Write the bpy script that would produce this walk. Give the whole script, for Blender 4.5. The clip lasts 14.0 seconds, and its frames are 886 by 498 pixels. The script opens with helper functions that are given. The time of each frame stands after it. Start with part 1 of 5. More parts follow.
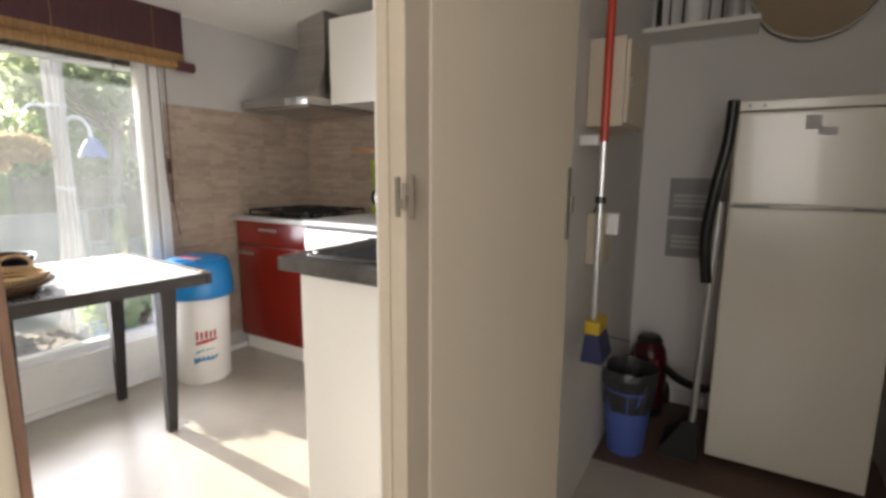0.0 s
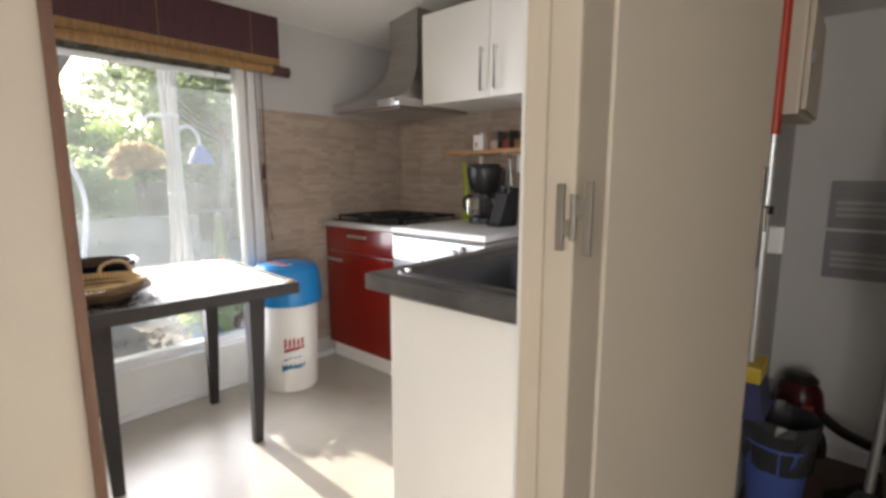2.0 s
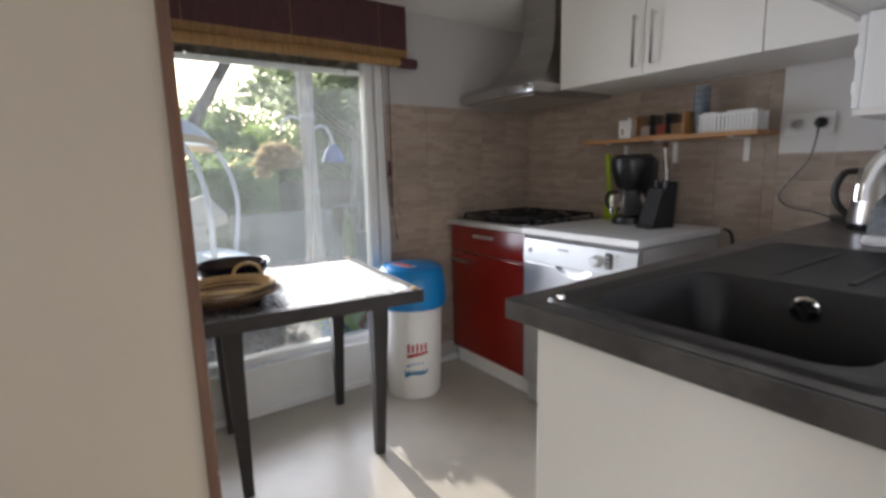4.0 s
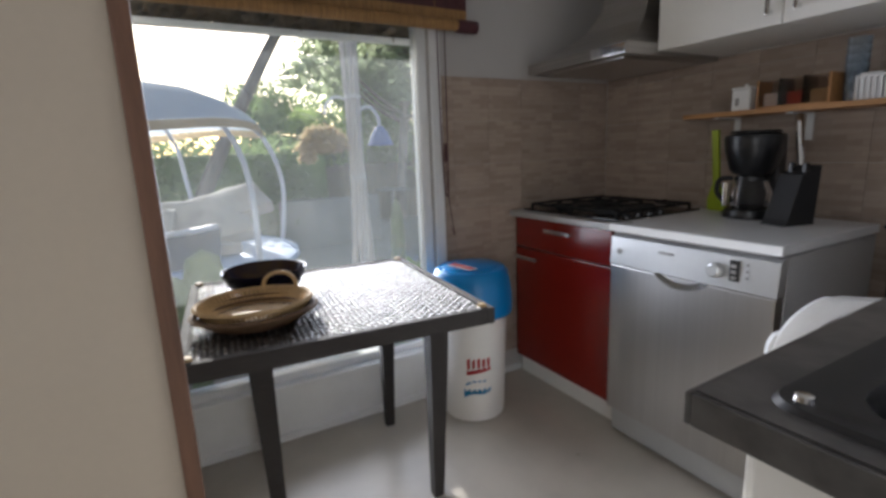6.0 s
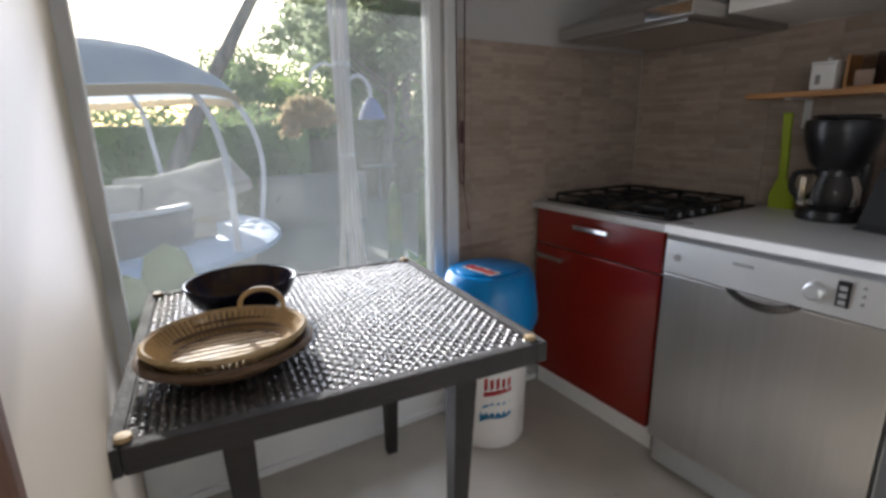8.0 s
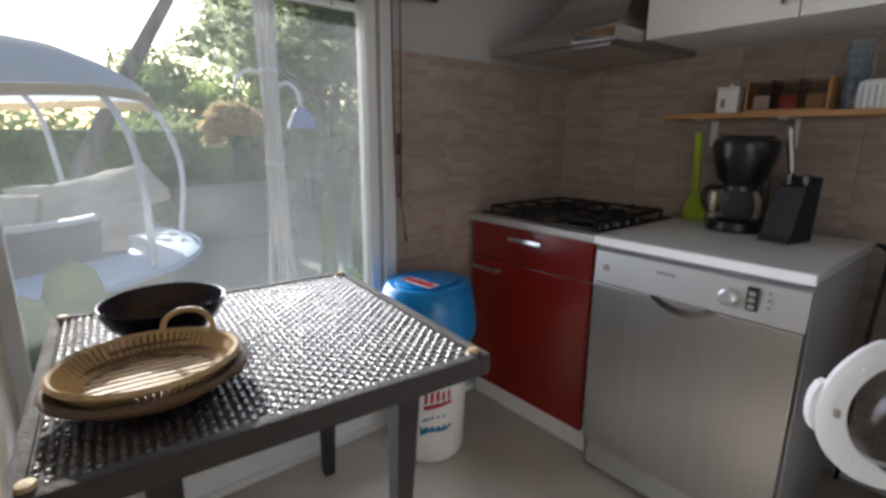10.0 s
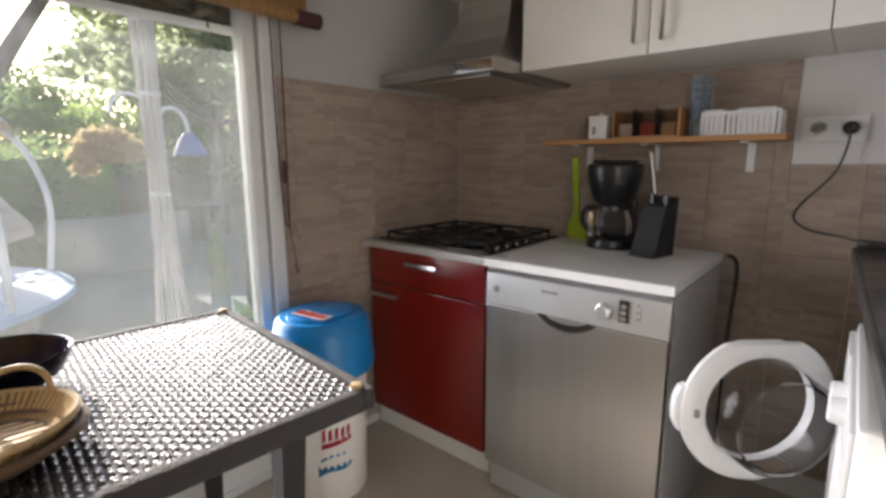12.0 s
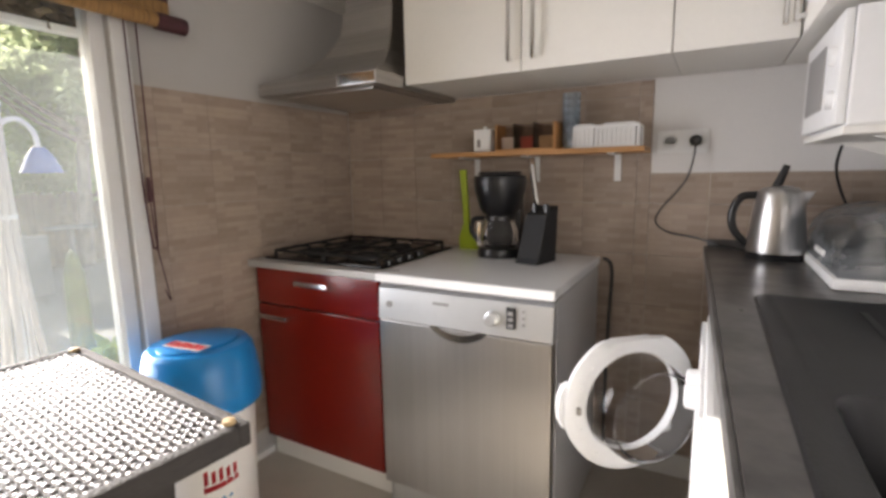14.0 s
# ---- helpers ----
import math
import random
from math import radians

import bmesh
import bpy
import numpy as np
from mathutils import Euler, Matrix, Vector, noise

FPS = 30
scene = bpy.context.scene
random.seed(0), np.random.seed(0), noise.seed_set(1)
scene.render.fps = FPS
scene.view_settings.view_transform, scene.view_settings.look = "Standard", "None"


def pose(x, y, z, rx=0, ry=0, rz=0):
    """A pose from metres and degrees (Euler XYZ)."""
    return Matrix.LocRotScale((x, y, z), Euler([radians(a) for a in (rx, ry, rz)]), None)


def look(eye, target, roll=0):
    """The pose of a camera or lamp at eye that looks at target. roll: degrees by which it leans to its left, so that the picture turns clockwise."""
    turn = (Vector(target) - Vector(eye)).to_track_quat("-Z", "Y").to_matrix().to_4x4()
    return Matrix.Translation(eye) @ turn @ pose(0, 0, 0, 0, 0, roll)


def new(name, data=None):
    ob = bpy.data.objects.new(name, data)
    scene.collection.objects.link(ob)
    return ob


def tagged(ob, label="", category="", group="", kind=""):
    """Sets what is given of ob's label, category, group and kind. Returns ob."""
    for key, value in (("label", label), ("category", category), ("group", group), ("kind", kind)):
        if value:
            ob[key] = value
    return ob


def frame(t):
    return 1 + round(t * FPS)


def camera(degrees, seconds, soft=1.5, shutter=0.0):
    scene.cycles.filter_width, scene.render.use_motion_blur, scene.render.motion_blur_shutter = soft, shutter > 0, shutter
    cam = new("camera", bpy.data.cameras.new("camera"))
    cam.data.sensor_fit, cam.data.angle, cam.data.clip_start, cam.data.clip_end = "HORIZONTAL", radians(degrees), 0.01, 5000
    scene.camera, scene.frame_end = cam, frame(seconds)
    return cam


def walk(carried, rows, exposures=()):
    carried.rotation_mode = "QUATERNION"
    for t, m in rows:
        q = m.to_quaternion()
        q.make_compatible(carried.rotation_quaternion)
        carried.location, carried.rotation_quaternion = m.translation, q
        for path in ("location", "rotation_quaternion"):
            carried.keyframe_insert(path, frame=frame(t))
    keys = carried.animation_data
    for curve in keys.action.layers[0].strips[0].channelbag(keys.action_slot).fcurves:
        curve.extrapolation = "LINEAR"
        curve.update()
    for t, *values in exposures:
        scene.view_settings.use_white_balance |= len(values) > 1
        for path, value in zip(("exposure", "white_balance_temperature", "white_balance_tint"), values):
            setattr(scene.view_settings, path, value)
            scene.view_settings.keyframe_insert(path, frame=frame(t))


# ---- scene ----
cam = camera(85.18, 14.0, soft=3.2)
# seconds, eye, target, roll
PATH = [
    (0, (2.729, -2.599, 1.161), (1.709, -0.909, 0.843), 0.4),
    (0.5, (2.688, -2.555, 1.16), (1.618, -0.895, 0.844), 0.5),
    (1, (2.646, -2.524, 1.163), (1.518, -0.901, 0.853), 0.7),
    (1.5, (2.602, -2.498, 1.16), (1.407, -0.922, 0.859), 0.3),
    (2, (2.555, -2.452, 1.16), (1.256, -0.962, 0.856), -0.0),
    (2.5, (2.511, -2.413, 1.169), (1.119, -1.011, 0.861), -0.6),
    (3, (2.471, -2.38, 1.17), (0.983, -1.078, 0.868), -1.5),
    (3.5, (2.426, -2.354, 1.174), (0.858, -1.154, 0.859), -1.2),
    (4, (2.342, -2.325, 1.172), (0.717, -1.205, 0.844), -1.3),
    (6.5, (1.871, -2.132, 1.191), (0.147, -1.211, 0.768), -2.2),
    (7, (1.75, -2.094, 1.195), (0.033, -1.178, 0.734), -1.8),
    (9.5, (1.574, -2.149, 1.21), (0.036, -0.964, 0.733), 0.2),
    (10, (1.588, -2.126, 1.209), (0.086, -0.887, 0.754), 0.4),
    (10.5, (1.6, -2.101, 1.209), (0.139, -0.803, 0.781), 0.2),
    (11, (1.605, -2.083, 1.214), (0.201, -0.717, 0.808), -0.1),
    (11.5, (1.624, -2.063, 1.215), (0.278, -0.633, 0.835), -0.0),
    (12, (1.633, -2.054, 1.219), (0.359, -0.556, 0.858), -0.2),
    (12.5, (1.643, -2.036, 1.222), (0.44, -0.476, 0.876), -0.4),
    (13, (1.652, -2.024, 1.222), (0.525, -0.405, 0.89), -0.6),
    (13.5, (1.66, -2.012, 1.219), (0.614, -0.337, 0.9), -0.7),
    (14, (1.664, -2.002, 1.219), (0.702, -0.277, 0.906), -1.0),
]
walk(cam, [(t, look(eye, target, roll)) for t, eye, target, roll in PATH],
     exposures=[(0.0, 1.42, 6600, 10), (1.5, 1.36, 6500, 10), (2.5, 1.2, 6350, 10), (3.0, 0.72, 6200, 10), (3.5, 0.62, 6150, 10), (4.2, 0.52, 6050, 10), (6.5, 0.25, 5950, 10),
                (9.5, 0.27, 6000, 10), (10.5, 0.26, 6150, 11), (12.0, 0.72, 6500, 12), (14.0, 1.22, 6700, 12)])

# ---- world, sun, large lights ----
SUN_DIR = Vector((1.0, -0.03, -0.42)).normalized()
world = bpy.data.worlds.new("world")
scene.world = world
world.use_nodes = True
wn = world.node_tree.nodes
sky = wn.new("ShaderNodeTexSky")
sky.sky_type, sky.sun_disc = "NISHITA", False
sky.sun_elevation, sky.sun_rotation = radians(23), radians(-88)
sky.dust_density = 2.0
wn["Background"].inputs["Strength"].default_value = 0.15
world.node_tree.links.new(sky.outputs["Color"], wn["Background"].inputs["Color"])
sun = new("sun", bpy.data.lights.new("sun", "SUN"))
sun.data.energy, sun.data.angle, sun.data.color = 5.0, radians(0.6), (1.0, 0.93, 0.82)
sun.matrix_world = look((-8, 2, 4), Vector((-8, 2, 4)) + SUN_DIR)


def area_light(name, place, target, w, h, watts, color, spread=180):
    lamp = new(name, bpy.data.lights.new(name, "AREA"))
    lamp.data.shape, lamp.data.size, lamp.data.size_y = "RECTANGLE", w, h
    lamp.data.energy, lamp.data.color = watts, color
    lamp.data.spread = radians(spread)
    lamp.matrix_world = look(place, target)
    return lamp


area_light("window_daylight", (0.02, -1.62, 0.98), (1.02, -1.54, 0.92), 0.90, 1.36, 12.0, (0.93, 0.93, 1.0), 102)
# Added fill from an unseen side opening, placed to brighten the open door.
area_light("hall_fill_light", (3.32, -4.3, 1.36), (2.0, -2.6, 1.15), 1.2, 1.15, 13.5, (1.0, 0.95, 0.90))


# ---- materials ----
def mat(name, color, rough=0.6, metal=0.0, vary=0.12, scale=6.0, grain=60.0, bump=0.05, spec=0.5, random=0.0, stretch=(1, 1, 1), coat=0.0, dark=None):
    """A surface with large stains, fine grain and relief; dark: the colour of its stains."""
    m = bpy.data.materials.new(name)
    m.use_nodes = True
    n, l = m.node_tree.nodes, m.node_tree.links
    b = n["Principled BSDF"]
    b.inputs["Metallic"].default_value = metal
    b.inputs["Specular IOR Level"].default_value = spec
    b.inputs["Coat Weight"].default_value = coat
    co = n.new("ShaderNodeTexCoord")
    mp = n.new("ShaderNodeMapping")
    mp.inputs["Scale"].default_value = stretch
    l.new(co.outputs["Object"], mp.inputs["Vector"])
    big, fine = n.new("ShaderNodeTexNoise"), n.new("ShaderNodeTexNoise")
    big.inputs["Scale"].default_value, big.inputs["Detail"].default_value = scale, 5
    fine.inputs["Scale"].default_value, fine.inputs["Detail"].default_value = grain, 3
    for t in (big, fine):
        l.new(mp.outputs["Vector"], t.inputs["Vector"])
    ramp = n.new("ShaderNodeMix")
    ramp.data_type = "RGBA"
    d = dark or tuple(c * (1 - 2 * vary) for c in color)
    ramp.inputs[6].default_value, ramp.inputs[7].default_value = (*d, 1), (*tuple(min(1, c * (1 + vary * 0.4)) for c in color), 1)
    fac = n.new("ShaderNodeMath")
    fac.operation = "MULTIPLY_ADD"
    l.new(fine.outputs["Fac"], fac.inputs[0])
    fac.inputs[1].default_value = 0.5
    half = n.new("ShaderNodeMapRange")
    half.inputs["From Min"].default_value, half.inputs["From Max"].default_value = 0.3, 0.62
    half.inputs["To Min"].default_value, half.inputs["To Max"].default_value = 0.0, 0.62
    l.new(big.outputs["Fac"], half.inputs["Value"])
    l.new(half.outputs["Result"], fac.inputs[2])
    l.new(fac.outputs[0], ramp.inputs[0])
    out = ramp.outputs[2]
    if random:
        info = n.new("ShaderNodeObjectInfo")
        hsv = n.new("ShaderNodeHueSaturation")
        mr = n.new("ShaderNodeMapRange")
        mr.inputs["To Min"].default_value, mr.inputs["To Max"].default_value = 1 - random, 1 + random
        l.new(info.outputs["Random"], mr.inputs["Value"])
        l.new(mr.outputs["Result"], hsv.inputs["Value"])
        l.new(out, hsv.inputs["Color"])
        out = hsv.outputs["Color"]
    l.new(out, b.inputs["Base Color"])
    rr = n.new("ShaderNodeMapRange")
    rr.inputs["To Min"].default_value, rr.inputs["To Max"].default_value = max(0.02, rough * 0.8), min(1, rough * 1.2)
    l.new(big.outputs["Fac"], rr.inputs["Value"])
    l.new(rr.outputs["Result"], b.inputs["Roughness"])
    if bump:
        bp = n.new("ShaderNodeBump")
        bp.inputs["Strength"].default_value, bp.inputs["Distance"].default_value = bump, 0.01
        l.new(fine.outputs["Fac"], bp.inputs["Height"])
        l.new(bp.outputs["Normal"], b.inputs["Normal"])
    return m


def backlit(m, share, color):
    """Lets daylight through thin leaves and cloth; also brightens solid poles and tubes."""
    n, l = m.node_tree.nodes, m.node_tree.links
    out = n["Material Output"].inputs["Surface"]
    solid_side = out.links[0].from_socket
    tl, mx = n.new("ShaderNodeBsdfTranslucent"), n.new("ShaderNodeMixShader")
    tl.inputs["Color"].default_value = (*color, 1)
    mx.inputs[0].default_value = share
    l.new(solid_side, mx.inputs[1])
    l.new(tl.outputs[0], mx.inputs[2])
    l.new(mx.outputs[0], out)


def glass_mat(name, color=(1, 1, 1), rough=0.0, mixin=0.9):
    """Thin clear pane: mostly passes straight through, with gloss by angle."""
    m = bpy.data.materials.new(name)
    m.use_nodes = True
    n, l = m.node_tree.nodes, m.node_tree.links
    n.remove(n["Principled BSDF"])
    tr, gl, mx, fr = n.new("ShaderNodeBsdfTransparent"), n.new("ShaderNodeBsdfGlossy"), n.new("ShaderNodeMixShader"), n.new("ShaderNodeFresnel")
    tr.inputs["Color"].default_value = (*color, 1)
    gl.inputs["Roughness"].default_value = rough
    fr.inputs["IOR"].default_value = 1.35
    l.new(fr.outputs[0], mx.inputs[0])
    l.new(tr.outputs[0], mx.inputs[1])
    l.new(gl.outputs[0], mx.inputs[2])
    l.new(mx.outputs[0], n["Material Output"].inputs["Surface"])
    return m


def strip_tile_mat(name):
    """Glazed tile printed with thin staggered strips in beige and brown."""
    m = mat(name, (0.43, 0.345, 0.28), 0.42, vary=0.12, scale=4, grain=70, bump=0.05, random=0.07)
    n, l = m.node_tree.nodes, m.node_tree.links
    b = n["Principled BSDF"]
    base = b.inputs["Base Color"].links[0].from_socket
    co, br = n.new("ShaderNodeTexCoord"), n.new("ShaderNodeTexBrick")
    sp, cb = n.new("ShaderNodeSeparateXYZ"), n.new("ShaderNodeCombineXYZ")
    ad = n.new("ShaderNodeMath")
    l.new(co.outputs["Object"], sp.inputs[0])
    info = n.new("ShaderNodeObjectInfo")
    off = n.new("ShaderNodeMath")
    off.operation = "MULTIPLY_ADD"
    off.inputs[1].default_value = 3.7
    l.new(info.outputs["Random"], off.inputs[0])
    l.new(sp.outputs["X"], ad.inputs[0])
    l.new(sp.outputs["Y"], ad.inputs[1])
    l.new(ad.outputs[0], off.inputs[2])
    l.new(off.outputs[0], cb.inputs[0])
    l.new(sp.outputs["Z"], cb.inputs[1])
    l.new(cb.outputs[0], br.inputs["Vector"])
    br.inputs["Color1"].default_value, br.inputs["Color2"].default_value, br.inputs["Mortar"].default_value = (0.52, 0.47, 0.43, 1), (1.0, 1.0, 1.0, 1), (0.78, 0.75, 0.72, 1)
    br.inputs["Scale"].default_value = 1.0
    br.inputs["Mortar Size"].default_value = 0.0012
    br.inputs["Bias"].default_value = 0.30
    br.inputs["Brick Width"].default_value, br.inputs["Row Height"].default_value = 0.10, 0.0200
    mx = n.new("ShaderNodeMix")
    mx.data_type, mx.blend_type = "RGBA", "MULTIPLY"
    mx.inputs[0].default_value = 0.62
    l.new(base, mx.inputs[6])
    l.new(br.outputs["Color"], mx.inputs[7])
    l.new(mx.outputs[2], b.inputs["Base Color"])
    return m


M = {}
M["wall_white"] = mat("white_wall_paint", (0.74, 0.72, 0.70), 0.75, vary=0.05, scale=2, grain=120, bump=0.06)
# Window wall's paint is darkened to carry the dimness of its backlit face.
M["wall_shaded"] = mat("shaded_wall_paint", (0.50, 0.485, 0.47), 0.75, vary=0.05, scale=2, grain=120, bump=0.06)
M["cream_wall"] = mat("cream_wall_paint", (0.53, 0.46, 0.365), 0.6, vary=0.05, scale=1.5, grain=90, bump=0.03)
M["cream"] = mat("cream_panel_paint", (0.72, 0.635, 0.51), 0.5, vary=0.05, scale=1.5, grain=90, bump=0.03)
M["cream_trim"] = mat("cream_trim_paint", (0.64, 0.555, 0.44), 0.45, vary=0.07, scale=3, grain=60, bump=0.04)
M["ceiling"] = mat("ceiling_paint", (0.80, 0.78, 0.74), 0.85, vary=0.03, scale=2, grain=80, bump=0.03)
M["floor"] = mat("grey_vinyl_floor", (0.47, 0.43, 0.37), 0.30, vary=0.09, scale=5, grain=220, bump=0.05)
M["tile"] = strip_tile_mat("strip_tile")
M["grout"] = mat("tile_grout", (0.34, 0.30, 0.26), 0.9, grain=200)
M["wood_edge"] = mat("reddish_wood_edge", (0.17, 0.085, 0.050), 0.5, vary=0.25, scale=9, grain=90, stretch=(6, 6, 0.5), bump=0.15)
M["shelf_wood"] = mat("orange_pine_shelf", (0.50, 0.255, 0.095), 0.5, vary=0.2, scale=8, grain=90, stretch=(0.6, 8, 8), bump=0.08)
M["red"] = mat("dark_red_lacquer", (0.205, 0.013, 0.007), 0.16, vary=0.12, scale=2, grain=40, bump=0.0, coat=0.3)
M["white_lam"] = mat("white_laminate", (0.80, 0.78, 0.73), 0.4, vary=0.04, scale=2, grain=80, bump=0.02)
M["white_plastic"] = mat("white_plastic", (0.82, 0.82, 0.81), 0.35, vary=0.04, scale=4, grain=60, bump=0.01)
M["enamel"] = mat("white_enamel", (0.72, 0.68, 0.60), 0.22, vary=0.04, scale=2, grain=50, bump=0.02, coat=0.2)
M["steel"] = mat("brushed_steel", (0.58, 0.57, 0.56), 0.30, 1.0, vary=0.04, scale=2, grain=14, stretch=(30, 30, 0.5), bump=0.008)
M["hood_steel"] = mat("hood_steel", (0.48, 0.46, 0.44), 0.34, 1.0, vary=0.12, scale=3, grain=40, stretch=(0.6, 0.6, 30), bump=0.03)
M["dw_panel"] = mat("silver_panel", (0.62, 0.63, 0.63), 0.33, 0.75, vary=0.05, scale=3, grain=60, bump=0.01)
M["chrome"] = mat("chrome", (0.75, 0.75, 0.75), 0.1, 1.0, vary=0.04, bump=0.0)
M["dw_top"] = mat("grey_white_top", (0.62, 0.62, 0.62), 0.3, vary=0.05, scale=4, grain=140, bump=0.03)
M["dw_side"] = mat("grey_side_sheet", (0.47, 0.46, 0.45), 0.4, 0.2, vary=0.08, scale=3, grain=60, bump=0.02)
M["stone"] = mat("black_stone_laminate", (0.035, 0.033, 0.033), 0.3, vary=0.4, scale=14, grain=38, bump=0.05, dark=(0.135, 0.128, 0.12))
M["sink"] = mat("black_composite", (0.012, 0.012, 0.013), 0.42, vary=0.2, grain=250, bump=0.06)
M["black_plastic"] = mat("black_plastic", (0.012, 0.012, 0.013), 0.3, vary=0.2, grain=80, bump=0.02)
M["black_iron"] = mat("black_cast_iron", (0.011, 0.011, 0.011), 0.7, vary=0.3, grain=150, bump=0.15)
M["black_glass"] = mat("black_hob_enamel", (0.012, 0.011, 0.011), 0.14, vary=0.2, grain=40, bump=0.0)
M["rattan"] = mat("dark_brown_rattan", (0.036, 0.032, 0.031), 0.8, vary=0.3, scale=25, grain=120, stretch=(1, 1, 5), bump=0.4)
M["weave"] = mat("dark_woven_strand", (0.050, 0.043, 0.041), 0.27, vary=0.25, scale=20, grain=160, bump=0.12, spec=0.7, coat=0.15)
M["straw"] = mat("straw", (0.47, 0.335, 0.17), 0.6, vary=0.25, scale=18, grain=120, bump=0.3)
M["straw_dark"] = mat("brown_straw", (0.115, 0.066, 0.033), 0.7, vary=0.3, scale=18, grain=120, bump=0.3)
M["navy"] = mat("navy_glaze", (0.006, 0.006, 0.016), 0.12, vary=0.2, scale=9, grain=40, bump=0.0, spec=0.25)
M["glaze_in"] = mat("brown_blue_glaze", (0.010, 0.010, 0.035), 0.12, vary=0.3, scale=9, grain=40, bump=0.0, dark=(0.10, 0.06, 0.015), spec=0.2)
M["bin_white"] = mat("white_bin_plastic", (0.82, 0.80, 0.77), 0.38, vary=0.03, scale=3, grain=40, bump=0.02)
M["bin_blue"] = mat("bright_blue_plastic", (0.004, 0.20, 0.52), 0.3, vary=0.08, scale=4, grain=40, bump=0.02)
M["logo_red"] = mat("print_red", (0.62, 0.02, 0.03), 0.4, bump=0)
M["logo_blue"] = mat("print_blue", (0.02, 0.25, 0.50), 0.4, bump=0)
M["blind"] = mat("plum_blind_slats", (0.085, 0.026, 0.032), 0.6, vary=0.35, scale=10, grain=60, stretch=(1, 14, 1), bump=0.2)
M["blind_tan"] = mat("tan_blind_band", (0.36, 0.20, 0.07), 0.6, vary=0.3, scale=10, grain=60, stretch=(1, 14, 1), bump=0.2)
M["pvc"] = mat("white_window_frame", (0.80, 0.81, 0.81), 0.35, vary=0.04, grain=50, bump=0.01)
M["glass"] = glass_mat("window_glass", (0.97, 0.98, 0.98))


def haze(m, amount):
    """Milky haze in a clear material: painted glare on the pane, cloudiness on others."""
    n, l = m.node_tree.nodes, m.node_tree.links
    out = n["Material Output"].inputs["Surface"]
    clean = out.links[0].from_socket
    tl, mx, nz, mr = n.new("ShaderNodeBsdfTranslucent"), n.new("ShaderNodeMixShader"), n.new("ShaderNodeTexNoise"), n.new("ShaderNodeMapRange")
    tl.inputs["Color"].default_value = (0.84, 0.90, 0.95, 1)
    nz.inputs["Scale"].default_value, nz.inputs["Detail"].default_value = 2.2, 6
    mr.inputs["From Min"].default_value, mr.inputs["From Max"].default_value = 0.35, 0.7
    mr.inputs["To Min"].default_value, mr.inputs["To Max"].default_value = amount * 0.4, amount * 1.6
    l.new(nz.outputs["Fac"], mr.inputs["Value"])
    l.new(mr.outputs["Result"], mx.inputs[0])
    l.new(clean, mx.inputs[1])
    l.new(tl.outputs[0], mx.inputs[2])
    l.new(mx.outputs[0], out)


# The glare over the garden view is mixed into the pane itself.
haze(M["glass"], 0.050)
M["clear"] = glass_mat("clear_glass", (0.985, 0.985, 0.985), 0.03)
M["tumbler"] = glass_mat("cloudy_tumbler_glass", (0.985, 0.985, 0.985), 0.05)
haze(M["tumbler"], 0.62)
M["lid_plastic"] = glass_mat("smoky_lid_plastic", (0.62, 0.63, 0.64), 0.06)
haze(M["lid_plastic"], 0.22)
M["smoke"] = glass_mat("brown_clear_glass", (0.84, 0.78, 0.74), 0.05)
M["lime"] = mat("lime_silicone", (0.33, 0.42, 0.02), 0.4, vary=0.08, bump=0.02)
M["blue_bucket"] = mat("blue_bucket_plastic", (0.10, 0.16, 0.52), 0.4, vary=0.06, bump=0.02)
M["vac_red"] = mat("dark_red_vacuum_shell", (0.075, 0.010, 0.014), 0.25, vary=0.15, bump=0.0)
M["orange_red"] = mat("red_handle", (0.55, 0.045, 0.015), 0.4, bump=0.01)
M["yellow"] = mat("yellow_plastic", (0.60, 0.42, 0.03), 0.45, bump=0.01)
M["navy_plastic"] = mat("navy_bristle", (0.02, 0.025, 0.10), 0.6, bump=0.2)
M["navy_rubber"] = mat("black_rubber", (0.013, 0.013, 0.014), 0.7, vary=0.2, grain=80, bump=0.03)
M["orange"] = mat("orange_plastic", (0.70, 0.16, 0.02), 0.4, bump=0.01)
M["vent"] = mat("grey_vent_plastic", (0.30, 0.30, 0.31), 0.5, bump=0.02)
M["vent_lt"] = mat("pale_vent_plastic", (0.50, 0.49, 0.48), 0.5, bump=0.02)
M["bag"] = mat("dark_bin_bag", (0.05, 0.05, 0.055), 0.3, vary=0.3, grain=40, bump=0.3)
M["label"] = mat("grey_print", (0.30, 0.29, 0.28), 0.5, bump=0)
M["hinge"] = mat("dull_hinge_metal", (0.33, 0.30, 0.26), 0.45, 0.7, vary=0.15, bump=0.03)
M["grass_dry"] = mat("gravel_and_needles", (0.30, 0.25, 0.20), 0.95, vary=0.3, scale=3, grain=45, bump=0.6)
M["paving"] = mat("grey_terrace", (0.27, 0.26, 0.225), 0.85, vary=0.15, scale=1.2, grain=40, bump=0.1)
M["hedge"] = mat("hedge_leaves", (0.085, 0.12, 0.055), 0.6, vary=0.35, scale=4, grain=30, bump=0.1)
M["pine"] = mat("pine_needles", (0.09, 0.115, 0.055), 0.6, vary=0.35, scale=3, grain=30, bump=0.1)
M["leaf"] = mat("bright_leaves", (0.12, 0.20, 0.05), 0.5, vary=0.3, scale=5, grain=30, bump=0.05)
for key, c in (("hedge", (0.34, 0.46, 0.20)), ("pine", (0.62, 0.70, 0.46)), ("leaf", (0.55, 0.70, 0.24))):
    backlit(M[key], 0.6, c)
